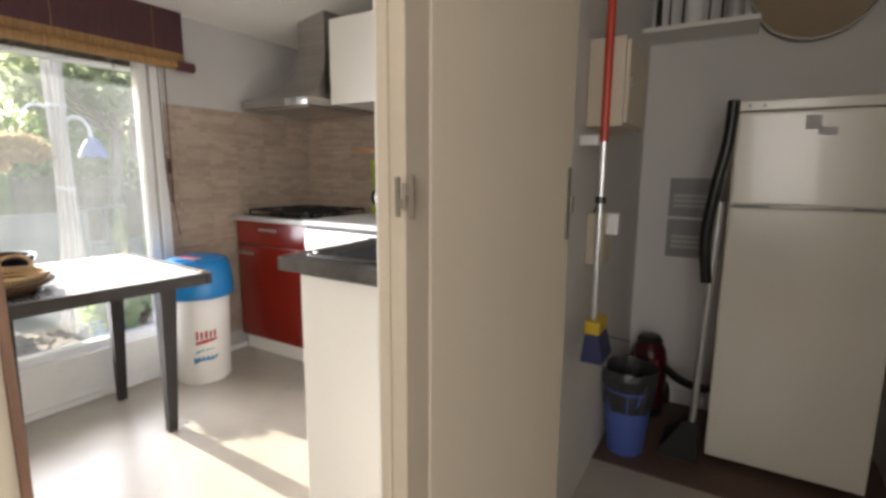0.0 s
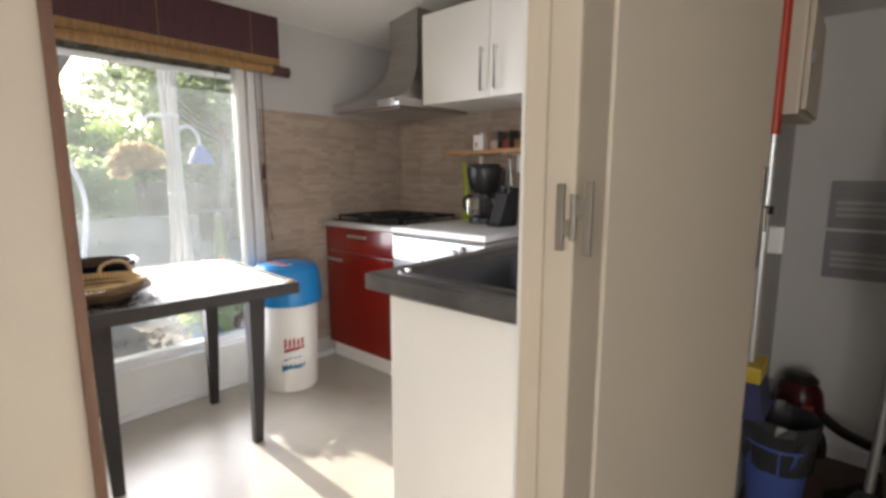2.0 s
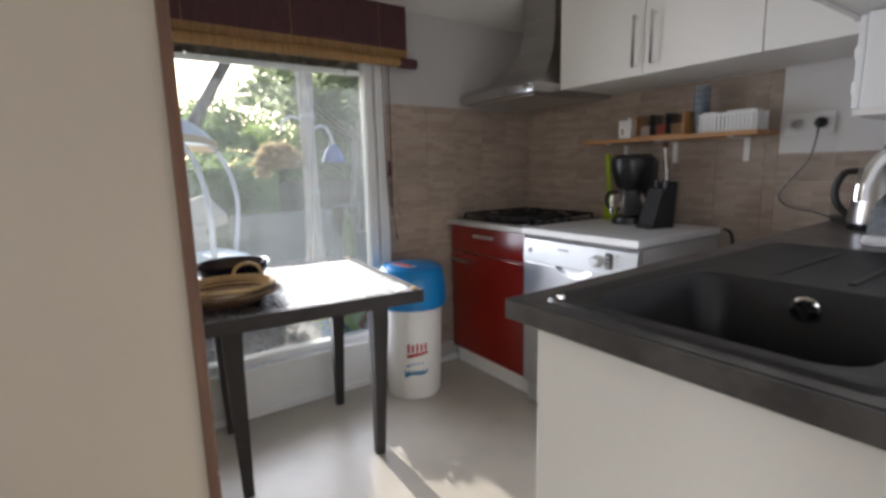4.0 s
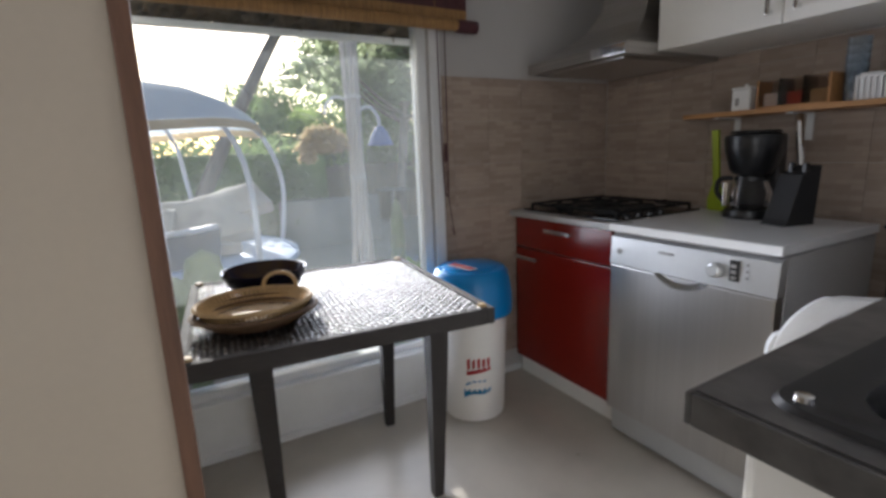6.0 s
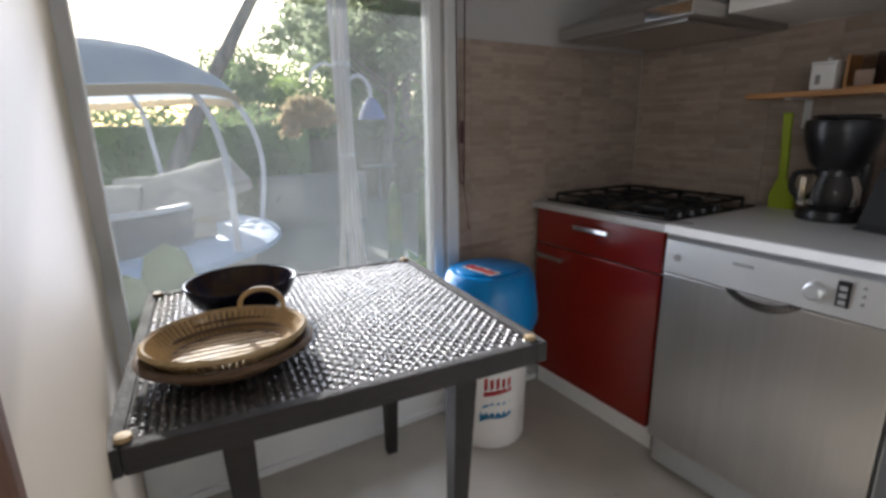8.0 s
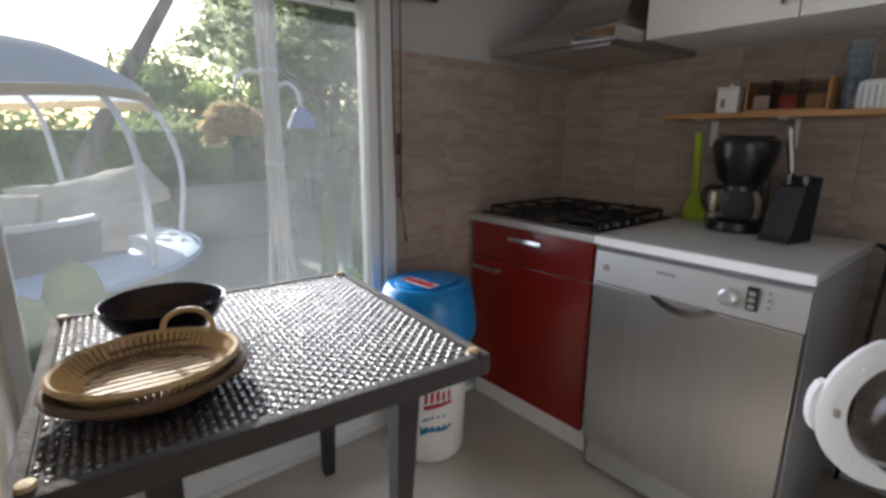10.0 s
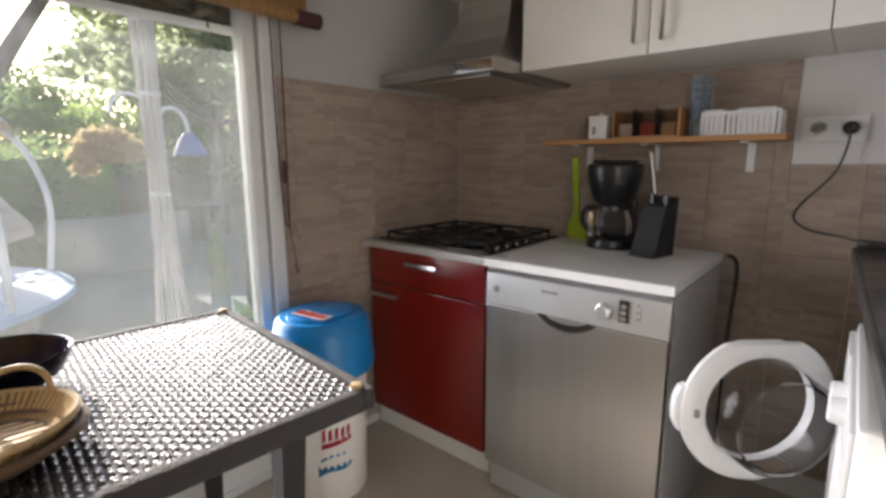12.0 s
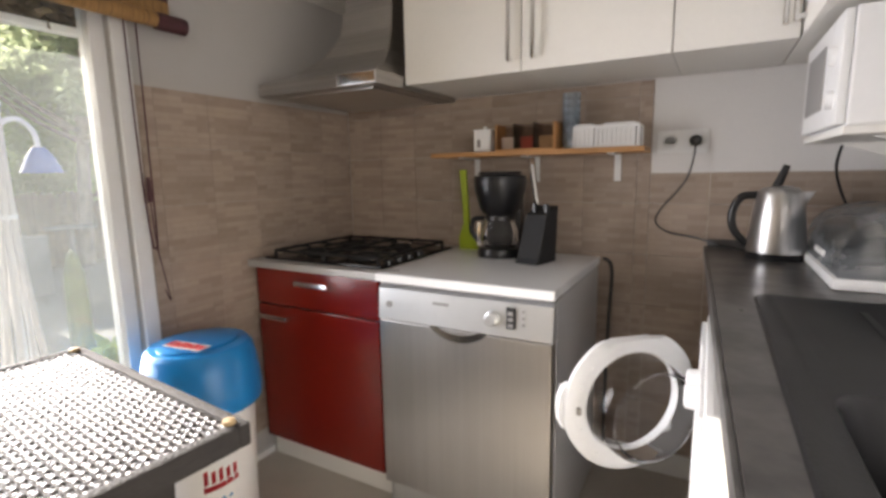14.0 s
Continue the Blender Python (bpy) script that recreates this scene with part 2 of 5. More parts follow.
M["cactus"] = mat("cactus_skin", (0.13, 0.18, 0.075), 0.6, vary=0.25, scale=12, grain=60, bump=0.2)
M["reed"] = mat("brown_reed", (0.24, 0.18, 0.115), 0.9, vary=0.35, scale=8, grain=40, stretch=(3, 3, 0.4), bump=0.3)
M["bark"] = mat("pine_bark", (0.33, 0.26, 0.21), 0.9, vary=0.35, scale=9, grain=40, stretch=(1, 1, 0.3), bump=0.6)
M["pole"] = mat("pale_wood_poles", (0.80, 0.76, 0.72), 0.7, vary=0.2, scale=6, grain=50, stretch=(4, 4, 0.5), bump=0.2)
M["tube_white"] = mat("white_metal_tube", (0.86, 0.87, 0.88), 0.35, bump=0.0)
M["lamp_blue"] = mat("blue_lamp_enamel", (0.10, 0.17, 0.42), 0.35, bump=0.02)
M["daybed_blue"] = mat("pale_blue_daybed_shell", (0.42, 0.55, 0.78), 0.5, vary=0.1, bump=0.05)
M["daybed_dark"] = mat("grey_woven_base", (0.09, 0.10, 0.13), 0.6, vary=0.2, grain=60, bump=0.3)
M["canvas"] = mat("cream_canvas", (0.62, 0.52, 0.38), 0.8, vary=0.08, bump=0.1)
M["canvas_blue"] = mat("pale_canopy_cloth", (0.60, 0.64, 0.68), 0.8, vary=0.08, bump=0.1)
M["dry_straw"] = mat("pale_dry_straw", (0.62, 0.50, 0.30), 0.8, vary=0.25, scale=18, grain=120, bump=0.3)
backlit(M["dry_straw"], 0.45, (0.80, 0.66, 0.38))
# Opaque poles and tubes pass light here only to lift their shaded side.
backlit(M["pole"], 0.35, (0.85, 0.84, 0.85))
backlit(M["tube_white"], 0.3, (0.85, 0.88, 0.95))
backlit(M["canvas_blue"], 0.75, (0.86, 0.91, 0.97))
backlit(M["canvas"], 0.5, (0.75, 0.62, 0.40))
M["cushion"] = mat("ecru_cushion", (0.52, 0.47, 0.40), 0.9, vary=0.15, grain=50, bump=0.3)
M["block"] = mat("grey_render_wall", (0.27, 0.26, 0.235), 0.9, vary=0.15, scale=2, grain=40, bump=0.2)
M["pot"] = mat("red_pot", (0.42, 0.05, 0.03), 0.5, vary=0.15)
M["pot_blue"] = mat("blue_pot", (0.06, 0.22, 0.45), 0.4, vary=0.15)
M["thatch"] = mat("thatch_fringe", (0.16, 0.12, 0.075), 0.95, vary=0.4, scale=30, grain=80, bump=0.6)


# ---- building helpers ----
def mesh(name, bm, material, smooth=False):
    me = bpy.data.meshes.new(name)
    bmesh.ops.recalc_face_normals(bm, faces=bm.faces)
    bm.to_mesh(me)
    bm.free()
    for mm in material if isinstance(material, (list, tuple)) else [material]:
        me.materials.append(mm)
    if smooth:
        for p in me.polygons:
            p.use_smooth = True
        me.set_sharp_from_angle(angle=radians(40))
    return me


def part(name, bm, material, parent, label="", smooth=False):
    ob = new(name, mesh(name, bm, material, smooth))
    ob.parent = parent
    return tagged(ob, label)


def solid(name, bm, material, label="", category="", group="", kind="", at=None, smooth=False):
    ob = new(name, mesh(name, bm, material, smooth))
    if at:
        ob.matrix_world = at if isinstance(at, Matrix) else Matrix.Translation(at)
    return tagged(ob, label, category, group, kind)


def thing(name, at, label, category, group=""):
    ob = new(name)
    ob.empty_display_size = 0.1
    ob.matrix_world = at if isinstance(at, Matrix) else Matrix.Translation(at)
    return tagged(ob, label, category, group)


def add_box(bm, lo, hi, bevel=0.0, m=None):
    c = [(a + b) / 2 for a, b in zip(lo, hi)]
    s = [abs(b - a) for a, b in zip(lo, hi)]
    r = bmesh.ops.create_cube(bm, size=1)
    vs = r["verts"]
    bmesh.ops.scale(bm, vec=s, verts=vs)
    bmesh.ops.translate(bm, vec=c, verts=vs)
    if bevel:
        es = list({e for v in vs for e in v.link_edges})
        res = bmesh.ops.bevel(bm, geom=es, offset=min(bevel, min(s) * 0.45), segments=2, affect="EDGES", profile=0.7)
        vs = list({v for f in res["faces"] for v in f.verts} | {v for v in vs if v.is_valid})
    if m is not None:
        bmesh.ops.transform(bm, matrix=m, verts=[v for v in vs if v.is_valid])
    return bm


def box(lo, hi, bevel=0.004, m=None):
    return add_box(bmesh.new(), lo, hi, bevel, m)


def add_cyl(bm, a, b, r, r2=None, seg=16, caps=True):
    a, b = Vector(a), Vector(b)
    d = b - a
    m = Matrix.Translation((a + b) / 2) @ d.to_track_quat("Z", "Y").to_matrix().to_4x4()
    bmesh.ops.create_cone(bm, cap_ends=caps, segments=seg, radius1=r, radius2=r if r2 is None else r2, depth=d.length, matrix=m)
    return bm


def cyl(a, b, r, r2=None, seg=16):
    return add_cyl(bmesh.new(), a, b, r, r2, seg)


def add_tube(bm, pts, r, seg=8, taper=1.0):
    """A round rod through points, smoothed."""
    pts = [Vector(p) for p in pts]
    path = []
    for i in range(len(pts) - 1):
        p0, p1, p2, p3 = pts[max(i - 1, 0)], pts[i], pts[i + 1], pts[min(i + 2, len(pts) - 1)]
        steps = 6 if len(pts) > 2 else 1
        for k in range(steps):
            t = k / steps
            path.append(0.5 * ((2 * p1) + (p2 - p0) * t + (2 * p0 - 5 * p1 + 4 * p2 - p3) * t * t + (3 * p1 - p0 - 3 * p2 + p3) * t ** 3))
    path.append(pts[-1])
    rings = []
    ref = None
    for i, p in enumerate(path):
        d = (path[min(i + 1, len(path) - 1)] - path[max(i - 1, 0)]).normalized()
        if ref is None:
            ref = d.orthogonal().normalized()
        ref = (ref - d * ref.dot(d)).normalized()
        side = d.cross(ref)
        rr = r * (1 + (taper - 1) * i / max(1, len(path) - 1))
        rings.append([bm.verts.new(p + (ref * math.cos(2 * math.pi * k / seg) + side * math.sin(2 * math.pi * k / seg)) * rr) for k in range(seg)])
    for a, b in zip(rings, rings[1:]):
        for k in range(seg):
            bm.faces.new((a[k], a[(k + 1) % seg], b[(k + 1) % seg], b[k]))
    bm.faces.new(rings[0][::-1])
    bm.faces.new(rings[-1])
    return bm


def tube(pts, r, seg=8, taper=1.0):
    return add_tube(bmesh.new(), pts, r, seg, taper)


def add_lathe(bm, profile, seg=32, sx=1.0, sy=1.0, c=(0, 0, 0)):
    """Turns (radius, height) pairs round z."""
    rings = []
    for r, z in profile:
        if r < 1e-5:
            rings.append([bm.verts.new((c[0], c[1], c[2] + z))])
        else:
            rings.append([bm.verts.new((c[0] + r * sx * math.cos(2 * math.pi * k / seg), c[1] + r * sy * math.sin(2 * math.pi * k / seg), c[2] + z)) for k in range(seg)])
    for a, b in zip(rings, rings[1:]):
        for k in range(seg):
            q = (k + 1) % seg
            if len(a) == 1 and len(b) == 1:
                continue
            if len(a) == 1:
                bm.faces.new((a[0], b[k], b[q]))
            elif len(b) == 1:
                bm.faces.new((a[k], a[q], b[0]))
            else:
                bm.faces.new((a[k], a[q], b[q], b[k]))
    return bm


def lathe(profile, seg=32, sx=1.0, sy=1.0, c=(0, 0, 0)):
    return add_lathe(bmesh.new(), profile, seg, sx, sy, c)


def add_prism(bm, outline, z0, z1):
    """An upright prism over (x, y) corners."""
    lo = [bm.verts.new((x, y, z0)) for x, y in outline]
    hi = [bm.verts.new((x, y, z1)) for x, y in outline]
    bm.faces.new(lo[::-1])
    bm.faces.new(hi)
    for i in range(len(outline)):
        j = (i + 1) % len(outline)
        bm.faces.new((lo[i], lo[j], hi[j], hi[i]))
    return bm


def loft(sections):
    """Skins closed loops of equal length."""
    bm = bmesh.new()
    rings = [[bm.verts.new(p) for p in s] for s in sections]
    for a, b in zip(rings, rings[1:]):
        for k in range(len(a)):
            q = (k + 1) % len(a)
            bm.faces.new((a[k], a[q], b[q], b[k]))
    bm.faces.new(rings[0][::-1])
    bm.faces.new(rings[-1])
    return bm


def rect(x0, x1, y0, y1, z):
    return [(x0, y0, z), (x1, y0, z), (x1, y1, z), (x0, y1, z)]


def text_bm(body, size, depth=0.001):
    cu = bpy.data.curves.new("lettering", "FONT")
    cu.body, cu.size, cu.extrude = body, size, depth
    cu.align_x, cu.align_y = "CENTER", "CENTER"
    ob = bpy.data.objects.new("lettering", cu)
    me = bpy.data.meshes.new_from_object(ob)
    bm = bmesh.new()
    bm.from_mesh(me)
    bpy.data.objects.remove(ob)
    bpy.data.curves.remove(cu)
    bpy.data.meshes.remove(me)
    return bm


# ---- the large structure ----
# kitchen corner at the origin: window wall x = 0, back wall y = 0
XW_R, Y_WOOD, X_WOOD = 2.30, -2.200, 1.30
WIN_Y0, WIN_Y1, WIN_Z0, WIN_Z1 = -2.27, -1.12, 0.24, 1.80
H = 2.7
solid("floor", box((-0.12, -6.2, -0.1), (3.45, 0.12, 0.0), 0), M["floor"], "grey speckled vinyl floor", "floor", kind="structure")


def ceiling_slab():
    bm = bmesh.new()
    o = [(-0.12, 1.98), (1.9, 2.34), (3.45, 2.34), (3.45, 2.44), (1.9, 2.44), (-0.12, 2.08)]
    a = [bm.verts.new((x, -6.2, z)) for x, z in o]
    b = [bm.verts.new((x, 0.12, z)) for x, z in o]
    bm.faces.new(a)
    bm.faces.new(b[::-1])
    for i in range(6):
        j = (i + 1) % 6
        bm.faces.new((a[i], a[j], b[j], b[i]))
    return bm


solid("ceiling", ceiling_slab(), M["ceiling"], "white painted sloping ceiling", "ceiling", kind="structure")
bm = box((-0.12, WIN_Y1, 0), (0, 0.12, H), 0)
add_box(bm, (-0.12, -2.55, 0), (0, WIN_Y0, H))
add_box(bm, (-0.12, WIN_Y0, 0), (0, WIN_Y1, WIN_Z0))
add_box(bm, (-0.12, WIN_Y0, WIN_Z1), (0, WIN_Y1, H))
wall_west = solid("wall_west", bm, M["wall_shaded"], "pale painted wall with a large window", "wall", kind="structure")
wall_north = solid("wall_north", box((0, 0, 0), (3.45, 0.12, H), 0), M["wall_white"], "white painted back wall, partly tiled", "wall", kind="structure")
bm = box((XW_R, -1.48, 0), (XW_R + 0.016, 0, H), 0)
add_box(bm, (XW_R, -1.50, 0), (2.386, -1.48, H))
add_box(bm, (2.372, -2.106, 0), (2.386, -1.50, H))
partition = solid("wall_partition", bm, M["wall_white"], "thin white partition between kitchen and utility nook", "wall", kind="structure")
# The gap in the hall stretch is assumed; the fill light sits in it.
bm = box((3.31, -3.65, 0), (3.45, 0, H), 0)
add_box(bm, (3.31, -6.2, 0), (3.45, -4.95, H))
add_box(bm, (3.31, -4.95, 0), (3.45, -3.65, 0.75))
add_box(bm, (3.31, -4.95, 1.98), (3.45, -3.65, H))
solid("wall_nook_east", bm, M["wall_white"], "white painted side wall of the nook", "wall", kind="structure")
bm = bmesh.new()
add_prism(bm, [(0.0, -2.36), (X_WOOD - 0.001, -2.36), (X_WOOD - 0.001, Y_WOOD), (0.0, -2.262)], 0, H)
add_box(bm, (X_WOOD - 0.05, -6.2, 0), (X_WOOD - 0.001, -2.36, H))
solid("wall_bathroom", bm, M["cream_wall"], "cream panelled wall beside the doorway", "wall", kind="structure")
bm = box((X_WOOD - 0.05, -6.3, 0), (3.45, -6.2, H), 0)
solid("wall_south", bm, M["cream"], "cream wall at the far end of the hall", "wall", kind="structure")
solid("trim_wood_edge", box((X_WOOD - 0.006, Y_WOOD - 0.018, 0), (X_WOOD + 0.010, Y_WOOD + 0.004, 2.2), 0.003), M["wood_edge"],
      "reddish-brown wooden corner trim", "trim", kind="structure")
# wall below the window and skirtings
solid("trim_below_window", box((0.0, -2.258, 0.03), (0.012, -1.07, 0.232), 0.003), M["pvc"], "pale panel below the window", "trim", kind="structure")
solid("baseboard", box((0.0, -2.258, 0.0), (0.022, -0.63, 0.03), 0.004), M["pvc"], "white skirting strip along the window wall", "baseboard", kind="structure")
solid("baseboard_back", box((1.31, -0.022, 0.0), (XW_R, 0.0, 0.09), 0.004), M["pvc"], "white skirting board along the back wall", "baseboard", kind="structure")

# ---- window ----
window = thing("window_1", (0, 0, 0), "large white-framed fixed window looking onto the garden", "window")
window["kind"] = "structure"
f = 0.045
for lo, hi in (((-0.09, WIN_Y0, WIN_Z0), (-0.02, WIN_Y0 + f, WIN_Z1)), ((-0.09, WIN_Y1 - f, WIN_Z0), (-0.02, WIN_Y1, WIN_Z1)),
               ((-0.09, WIN_Y0 + f, WIN_Z0), (-0.02, WIN_Y1 - f, WIN_Z0 + f)), ((-0.09, WIN_Y0 + f, WIN_Z1 - f), (-0.02, WIN_Y1 - f, WIN_Z1))):
    part("window_frame", box(lo, hi, 0.006), M["pvc"], window)
pane = part("pane", box((-0.058, WIN_Y0 + f, WIN_Z0 + f), (-0.052, WIN_Y1 - f, WIN_Z1 - f), 0), M["glass"], window, "clear window pane")
pane.visible_shadow = False
part("window_sill", box((-0.02, WIN_Y0 + 0.012, WIN_Z0 - 0.012), (0.03, WIN_Y1 + 0.03, WIN_Z0 + 0.012), 0.004), M["pvc"], window)
part("window_trim", box((0.0, WIN_Y1, WIN_Z0 + 0.012), (0.014, WIN_Y1 + 0.05, 1.97), 0.003), M["pvc"], window)

# ---- doorway post, folded door ----
post = thing("door_post", (0, 0, 0), "cream painted door post at the end of the partition", "door post")
post["kind"] = "structure"
part("jamb", box((2.372, -2.156, 0), (2.412, -2.107, 2.2), 0.003), M["cream_trim"], post)
part("bead", box((2.382, -2.160, 0), (2.391, -2.156, 2.2), 0.002), M["cream_trim"], post)
part("edge_strip", box((2.3685, -2.155, 0), (2.3719, -2.106, 2.2), 0.001), M["white_lam"], post, "white edge strip")
door = thing("door_1", pose(2.3935, -2.104, 0, 0, 0, -4.4), "cream flush door standing open into the nook", "door")
door["kind"] = "structure"
part("leaf", box((0.0, 0.0, 0.02), (0.0205, 0.46, 2.08), 0.002), M["cream"], door)
part("lock_plate", box((0.0207, 0.436, 1.03), (0.0225, 0.454, 1.17), 0.001), M["hinge"], door, "dull metal lock plate")
latch = part("latch", box((0.002, 0.4602, 1.08), (0.024, 0.472, 1.115), 0.004), M["hinge"], door)


def hinge(z):
    h = thing("door_hinge", pose(2.414, -2.1575, z) @ Matrix.Diagonal((1.25, 1, 1.25, 1)), "small dull metal H-shaped surface hinge", "hinge", "door hinges")
    k = 0.78
    part("plate", box((-0.0112, -0.0025, -0.024 * k), (-0.0066, 0.0005, 0.022 * k), 0.0010), M["hinge"], h)
    part("plate", box((0.0046, -0.0025, -0.026 * k), (0.0092, 0.0005, 0.024 * k), 0.0010), M["hinge"], h)
    part("arm", box((-0.0067, -0.0025, -0.014 * k), (-0.002, 0.0005, -0.002), 0.0008), M["hinge"], h)
    part("arm", box((0.0002, -0.0025, 0.0), (0.0047, 0.0005, 0.013 * k), 0.0008), M["hinge"], h)
    part("knuckle", cyl((-0.001, -0.002, -0.016 * k), (-0.001, -0.002, 0.015 * k), 0.0020, seg=12), M["hinge"], h)


for z in (0.35, 1.133, 1.85):
    hinge(z)
# ---- kitchen: cabinets and appliances ----
def bar_handle(parent, x0, x1, y, z, vertical=False):
    bm = bmesh.new()
    if vertical:
        add_box(bm, (x0, y - 0.028, z), (x0 + 0.012, y - 0.018, z + 0.21), 0.003)
        add_box(bm, (x0, y - 0.02, z + 0.004), (x0 + 0.012, y, z + 0.016), 0.002)
        add_box(bm, (x0, y - 0.02, z + 0.194), (x0 + 0.012, y, z + 0.206), 0.002)
    else:
        add_box(bm, (x0, y - 0.03, z), (x1, y - 0.018, z + 0.018), 0.004)
        add_box(bm, (x0, y - 0.02, z + 0.003), (x0 + 0.014, y, z + 0.015), 0.002)
        add_box(bm, (x1 - 0.014, y - 0.02, z + 0.003), (x1, y, z + 0.015), 0.002)
    return part("handle", bm, M["chrome"], parent, "satin metal bar handle")


red = thing("base_cabinet", (0, 0, 0), "glossy dark red base cabinet with drawer and door", "cabinet")
part("body", box((0.03, -0.645, 0.10), (0.655, -0.04, 0.85), 0.003), M["white_lam"], red)
d = part("drawer_front", box((0.033, -0.668, 0.70), (0.652, -0.646, 0.848), 0.004), M["red"], red)
bar_handle(d, 0.27, 0.44, -0.668, 0.795)
d = part("door", box((0.033, -0.668, 0.105), (0.652, -0.646, 0.695), 0.004), M["red"], red)
bar_handle(d, 0.06, 0.215, -0.668, 0.642)
part("plinth", box((0.03, -0.63, 0.0), (0.655, -0.61, 0.10), 0.003), M["white_lam"], red, "off-white plinth")
solid("hob_worktop", box((0.004, -0.685, 0.851), (0.675, -0.012, 0.878), 0.005), M["dw_side"], "thin grey worktop over the red cabinet", "worktop")

hob = thing("gas_hob", pose(0.345, -0.36, 0.878) @ Matrix.Diagonal((1, 1, 0.72, 1)), "black four-burner gas hob with iron grates", "hob")
part("plate", box((-0.30, -0.27, 0.0), (0.30, 0.27, 0.012), 0.006), M["black_glass"], hob)
for x, y, r in ((-0.14, -0.13, 0.038), (0.13, -0.13, 0.05), (-0.14, 0.13, 0.05), (0.13, 0.13, 0.032)):
    bn = part("burner", lathe([(0, 0.012), (r * 1.25, 0.012), (r * 1.25, 0.02), (r, 0.023), (r, 0.032), (r * 0.7, 0.036), (0, 0.036)], 24, c=(x, y, 0)), M["black_iron"], hob)
    part("cap", lathe([(0, 0.036), (r * 0.85, 0.036), (r * 0.85, 0.042), (r * 0.6, 0.045), (0, 0.045)], 24, c=(x, y, 0)), M["black_iron"], bn)
for x0 in (-0.265, 0.005):
    bm = bmesh.new()
    for y in (-0.24, 0.0, 0.24):
        add_box(bm, (x0, y - 0.006, 0.038), (x0 + 0.26, y + 0.006, 0.052), 0.002)
    for x in (x0, x0 + 0.26):
        add_box(bm, (x - 0.006, -0.24, 0.038), (x + 0.006, 0.24, 0.052), 0.002)
    for y in (-0.13, 0.13):
        add_box(bm, (x0 + 0.09, y - 0.005, 0.046), (x0 + 0.0, y + 0.005, 0.056), 0.002)
        add_box(bm, (x0 + 0.26, y - 0.005, 0.046), (x0 + 0.17, y + 0.005, 0.056), 0.002)
        add_box(bm, (x0 + 0.125, y - 0.12, 0.046), (x0 + 0.135, y - 0.04, 0.056), 0.002)
        add_box(bm, (x0 + 0.125, y + 0.04, 0.046), (x0 + 0.135, y + 0.12, 0.056), 0.002)
    for x in (x0, x0 + 0.26):
        for y in (-0.24, 0.24):
            add_cyl(bm, (x, y, 0.012), (x, y, 0.04), 0.007, seg=8)
    part("grate", bm, M["black_iron"], hob)
for k in range(4):
    part("knob", lathe([(0, 0.012), (0.02, 0.012), (0.018, 0.034), (0.014, 0.038), (0, 0.038)], 16, c=(0.284, -0.20 + 0.07 * k, 0)), M["black_plastic"], hob)

# dishwasher with its separate lid
dw = thing("dishwasher", (0.70, -0.73, 0), "freestanding stainless steel dishwasher with silver panel", "dishwasher")
part("body", box((0.006, 0.045, 0.02), (0.600, 0.60, 0.855), 0.004), M["dw_side"], dw, "grey sheet-metal sides")
bm = box((0.004, 0.0, 0.135), (0.598, 0.042, 0.735), 0.006)
part("door", bm, M["steel"], dw, "brushed stainless door")
bm2 = loft([[(x, y, z) for y, z in ((0.0, 0.738), (0.042, 0.738), (0.042, 0.852), (0.022, 0.852), (0.006, 0.842))] for x in (0.002, 0.600)])
cp = part("control_panel", bm2, M["dw_panel"], dw, "silver control panel")
part("knob", lathe([(0, 0), (0.024, 0), (0.022, 0.016), (0.016, 0.02), (0, 0.02)], 24), M["dw_panel"], cp).matrix_local = pose(0.418, 0.0, 0.79, 90, 0, 0)
part("display", box((0.462, -0.003, 0.765), (0.490, 0.002, 0.83), 0.002), M["black_plastic"], cp, "black display window")
for k in range(3):
    part("button", box((0.468, -0.0055, 0.771 + 0.018 * k), (0.484, -0.003, 0.782 + 0.018 * k), 0.001), M["label"], cp)
    part("lamp", cyl((0.515, 0.0, 0.782 + 0.02 * k), (0.515, -0.003, 0.782 + 0.02 * k), 0.004, seg=10), M["label"], cp)
part("badge", box((0.215, -0.002, 0.808), (0.27, 0.001, 0.816), 0.0005), M["label"], cp)
part("badge", lathe([(0, 0), (0.011, 0), (0.011, 0.002), (0, 0.002)], 20), M["label"], cp).matrix_local = pose(0.045, 0.0, 0.79, 90, 0, 0)
# recessed grip: a curved scoop below the panel
bm = bmesh.new()
o = [(0.20 + 0.20 * k / 16, 0.738 - 0.042 * math.sin(math.pi * k / 16) ** 0.7) for k in range(17)]
front = [bm.verts.new((x, -0.0025, z)) for x, z in o]
deep = [bm.verts.new((0.30 + (x - 0.30) * 0.7, -0.0005, 0.738 - (0.738 - z) * 0.45)) for x, z in o]
for k in range(16):
    bm.faces.new((front[k], front[k + 1], deep[k + 1], deep[k]))
part("grip_recess", bm, M["chrome"], dw, "curved shiny grip")
part("toe_panel", box((0.01, 0.025, 0.03), (0.594, 0.045, 0.13), 0.004), M["dw_panel"], dw)
for x in (0.05, 0.55):
    for y in (0.08, 0.55):
        part("foot", cyl((x, y, 0), (x, y, 0.022), 0.018, seg=12), M["black_plastic"], dw)
aw2 = thing("appliance_worktop", (0, 0, 0), "grey-white laminate top resting on the dishwasher", "worktop")
part("board", box((0.697, -0.725, 0.862), (1.303, -0.12, 0.892), 0.004), M["dw_top"], aw2)
part("edge_strip", box((0.695, -0.735, 0.864), (1.305, -0.7255, 0.891), 0.003), M["white_plastic"], aw2, "pale edge strip")
part("seal", box((0.71, -0.72, 0.8555), (1.29, -0.13, 0.8618), 0.001), M["vent"], aw2)
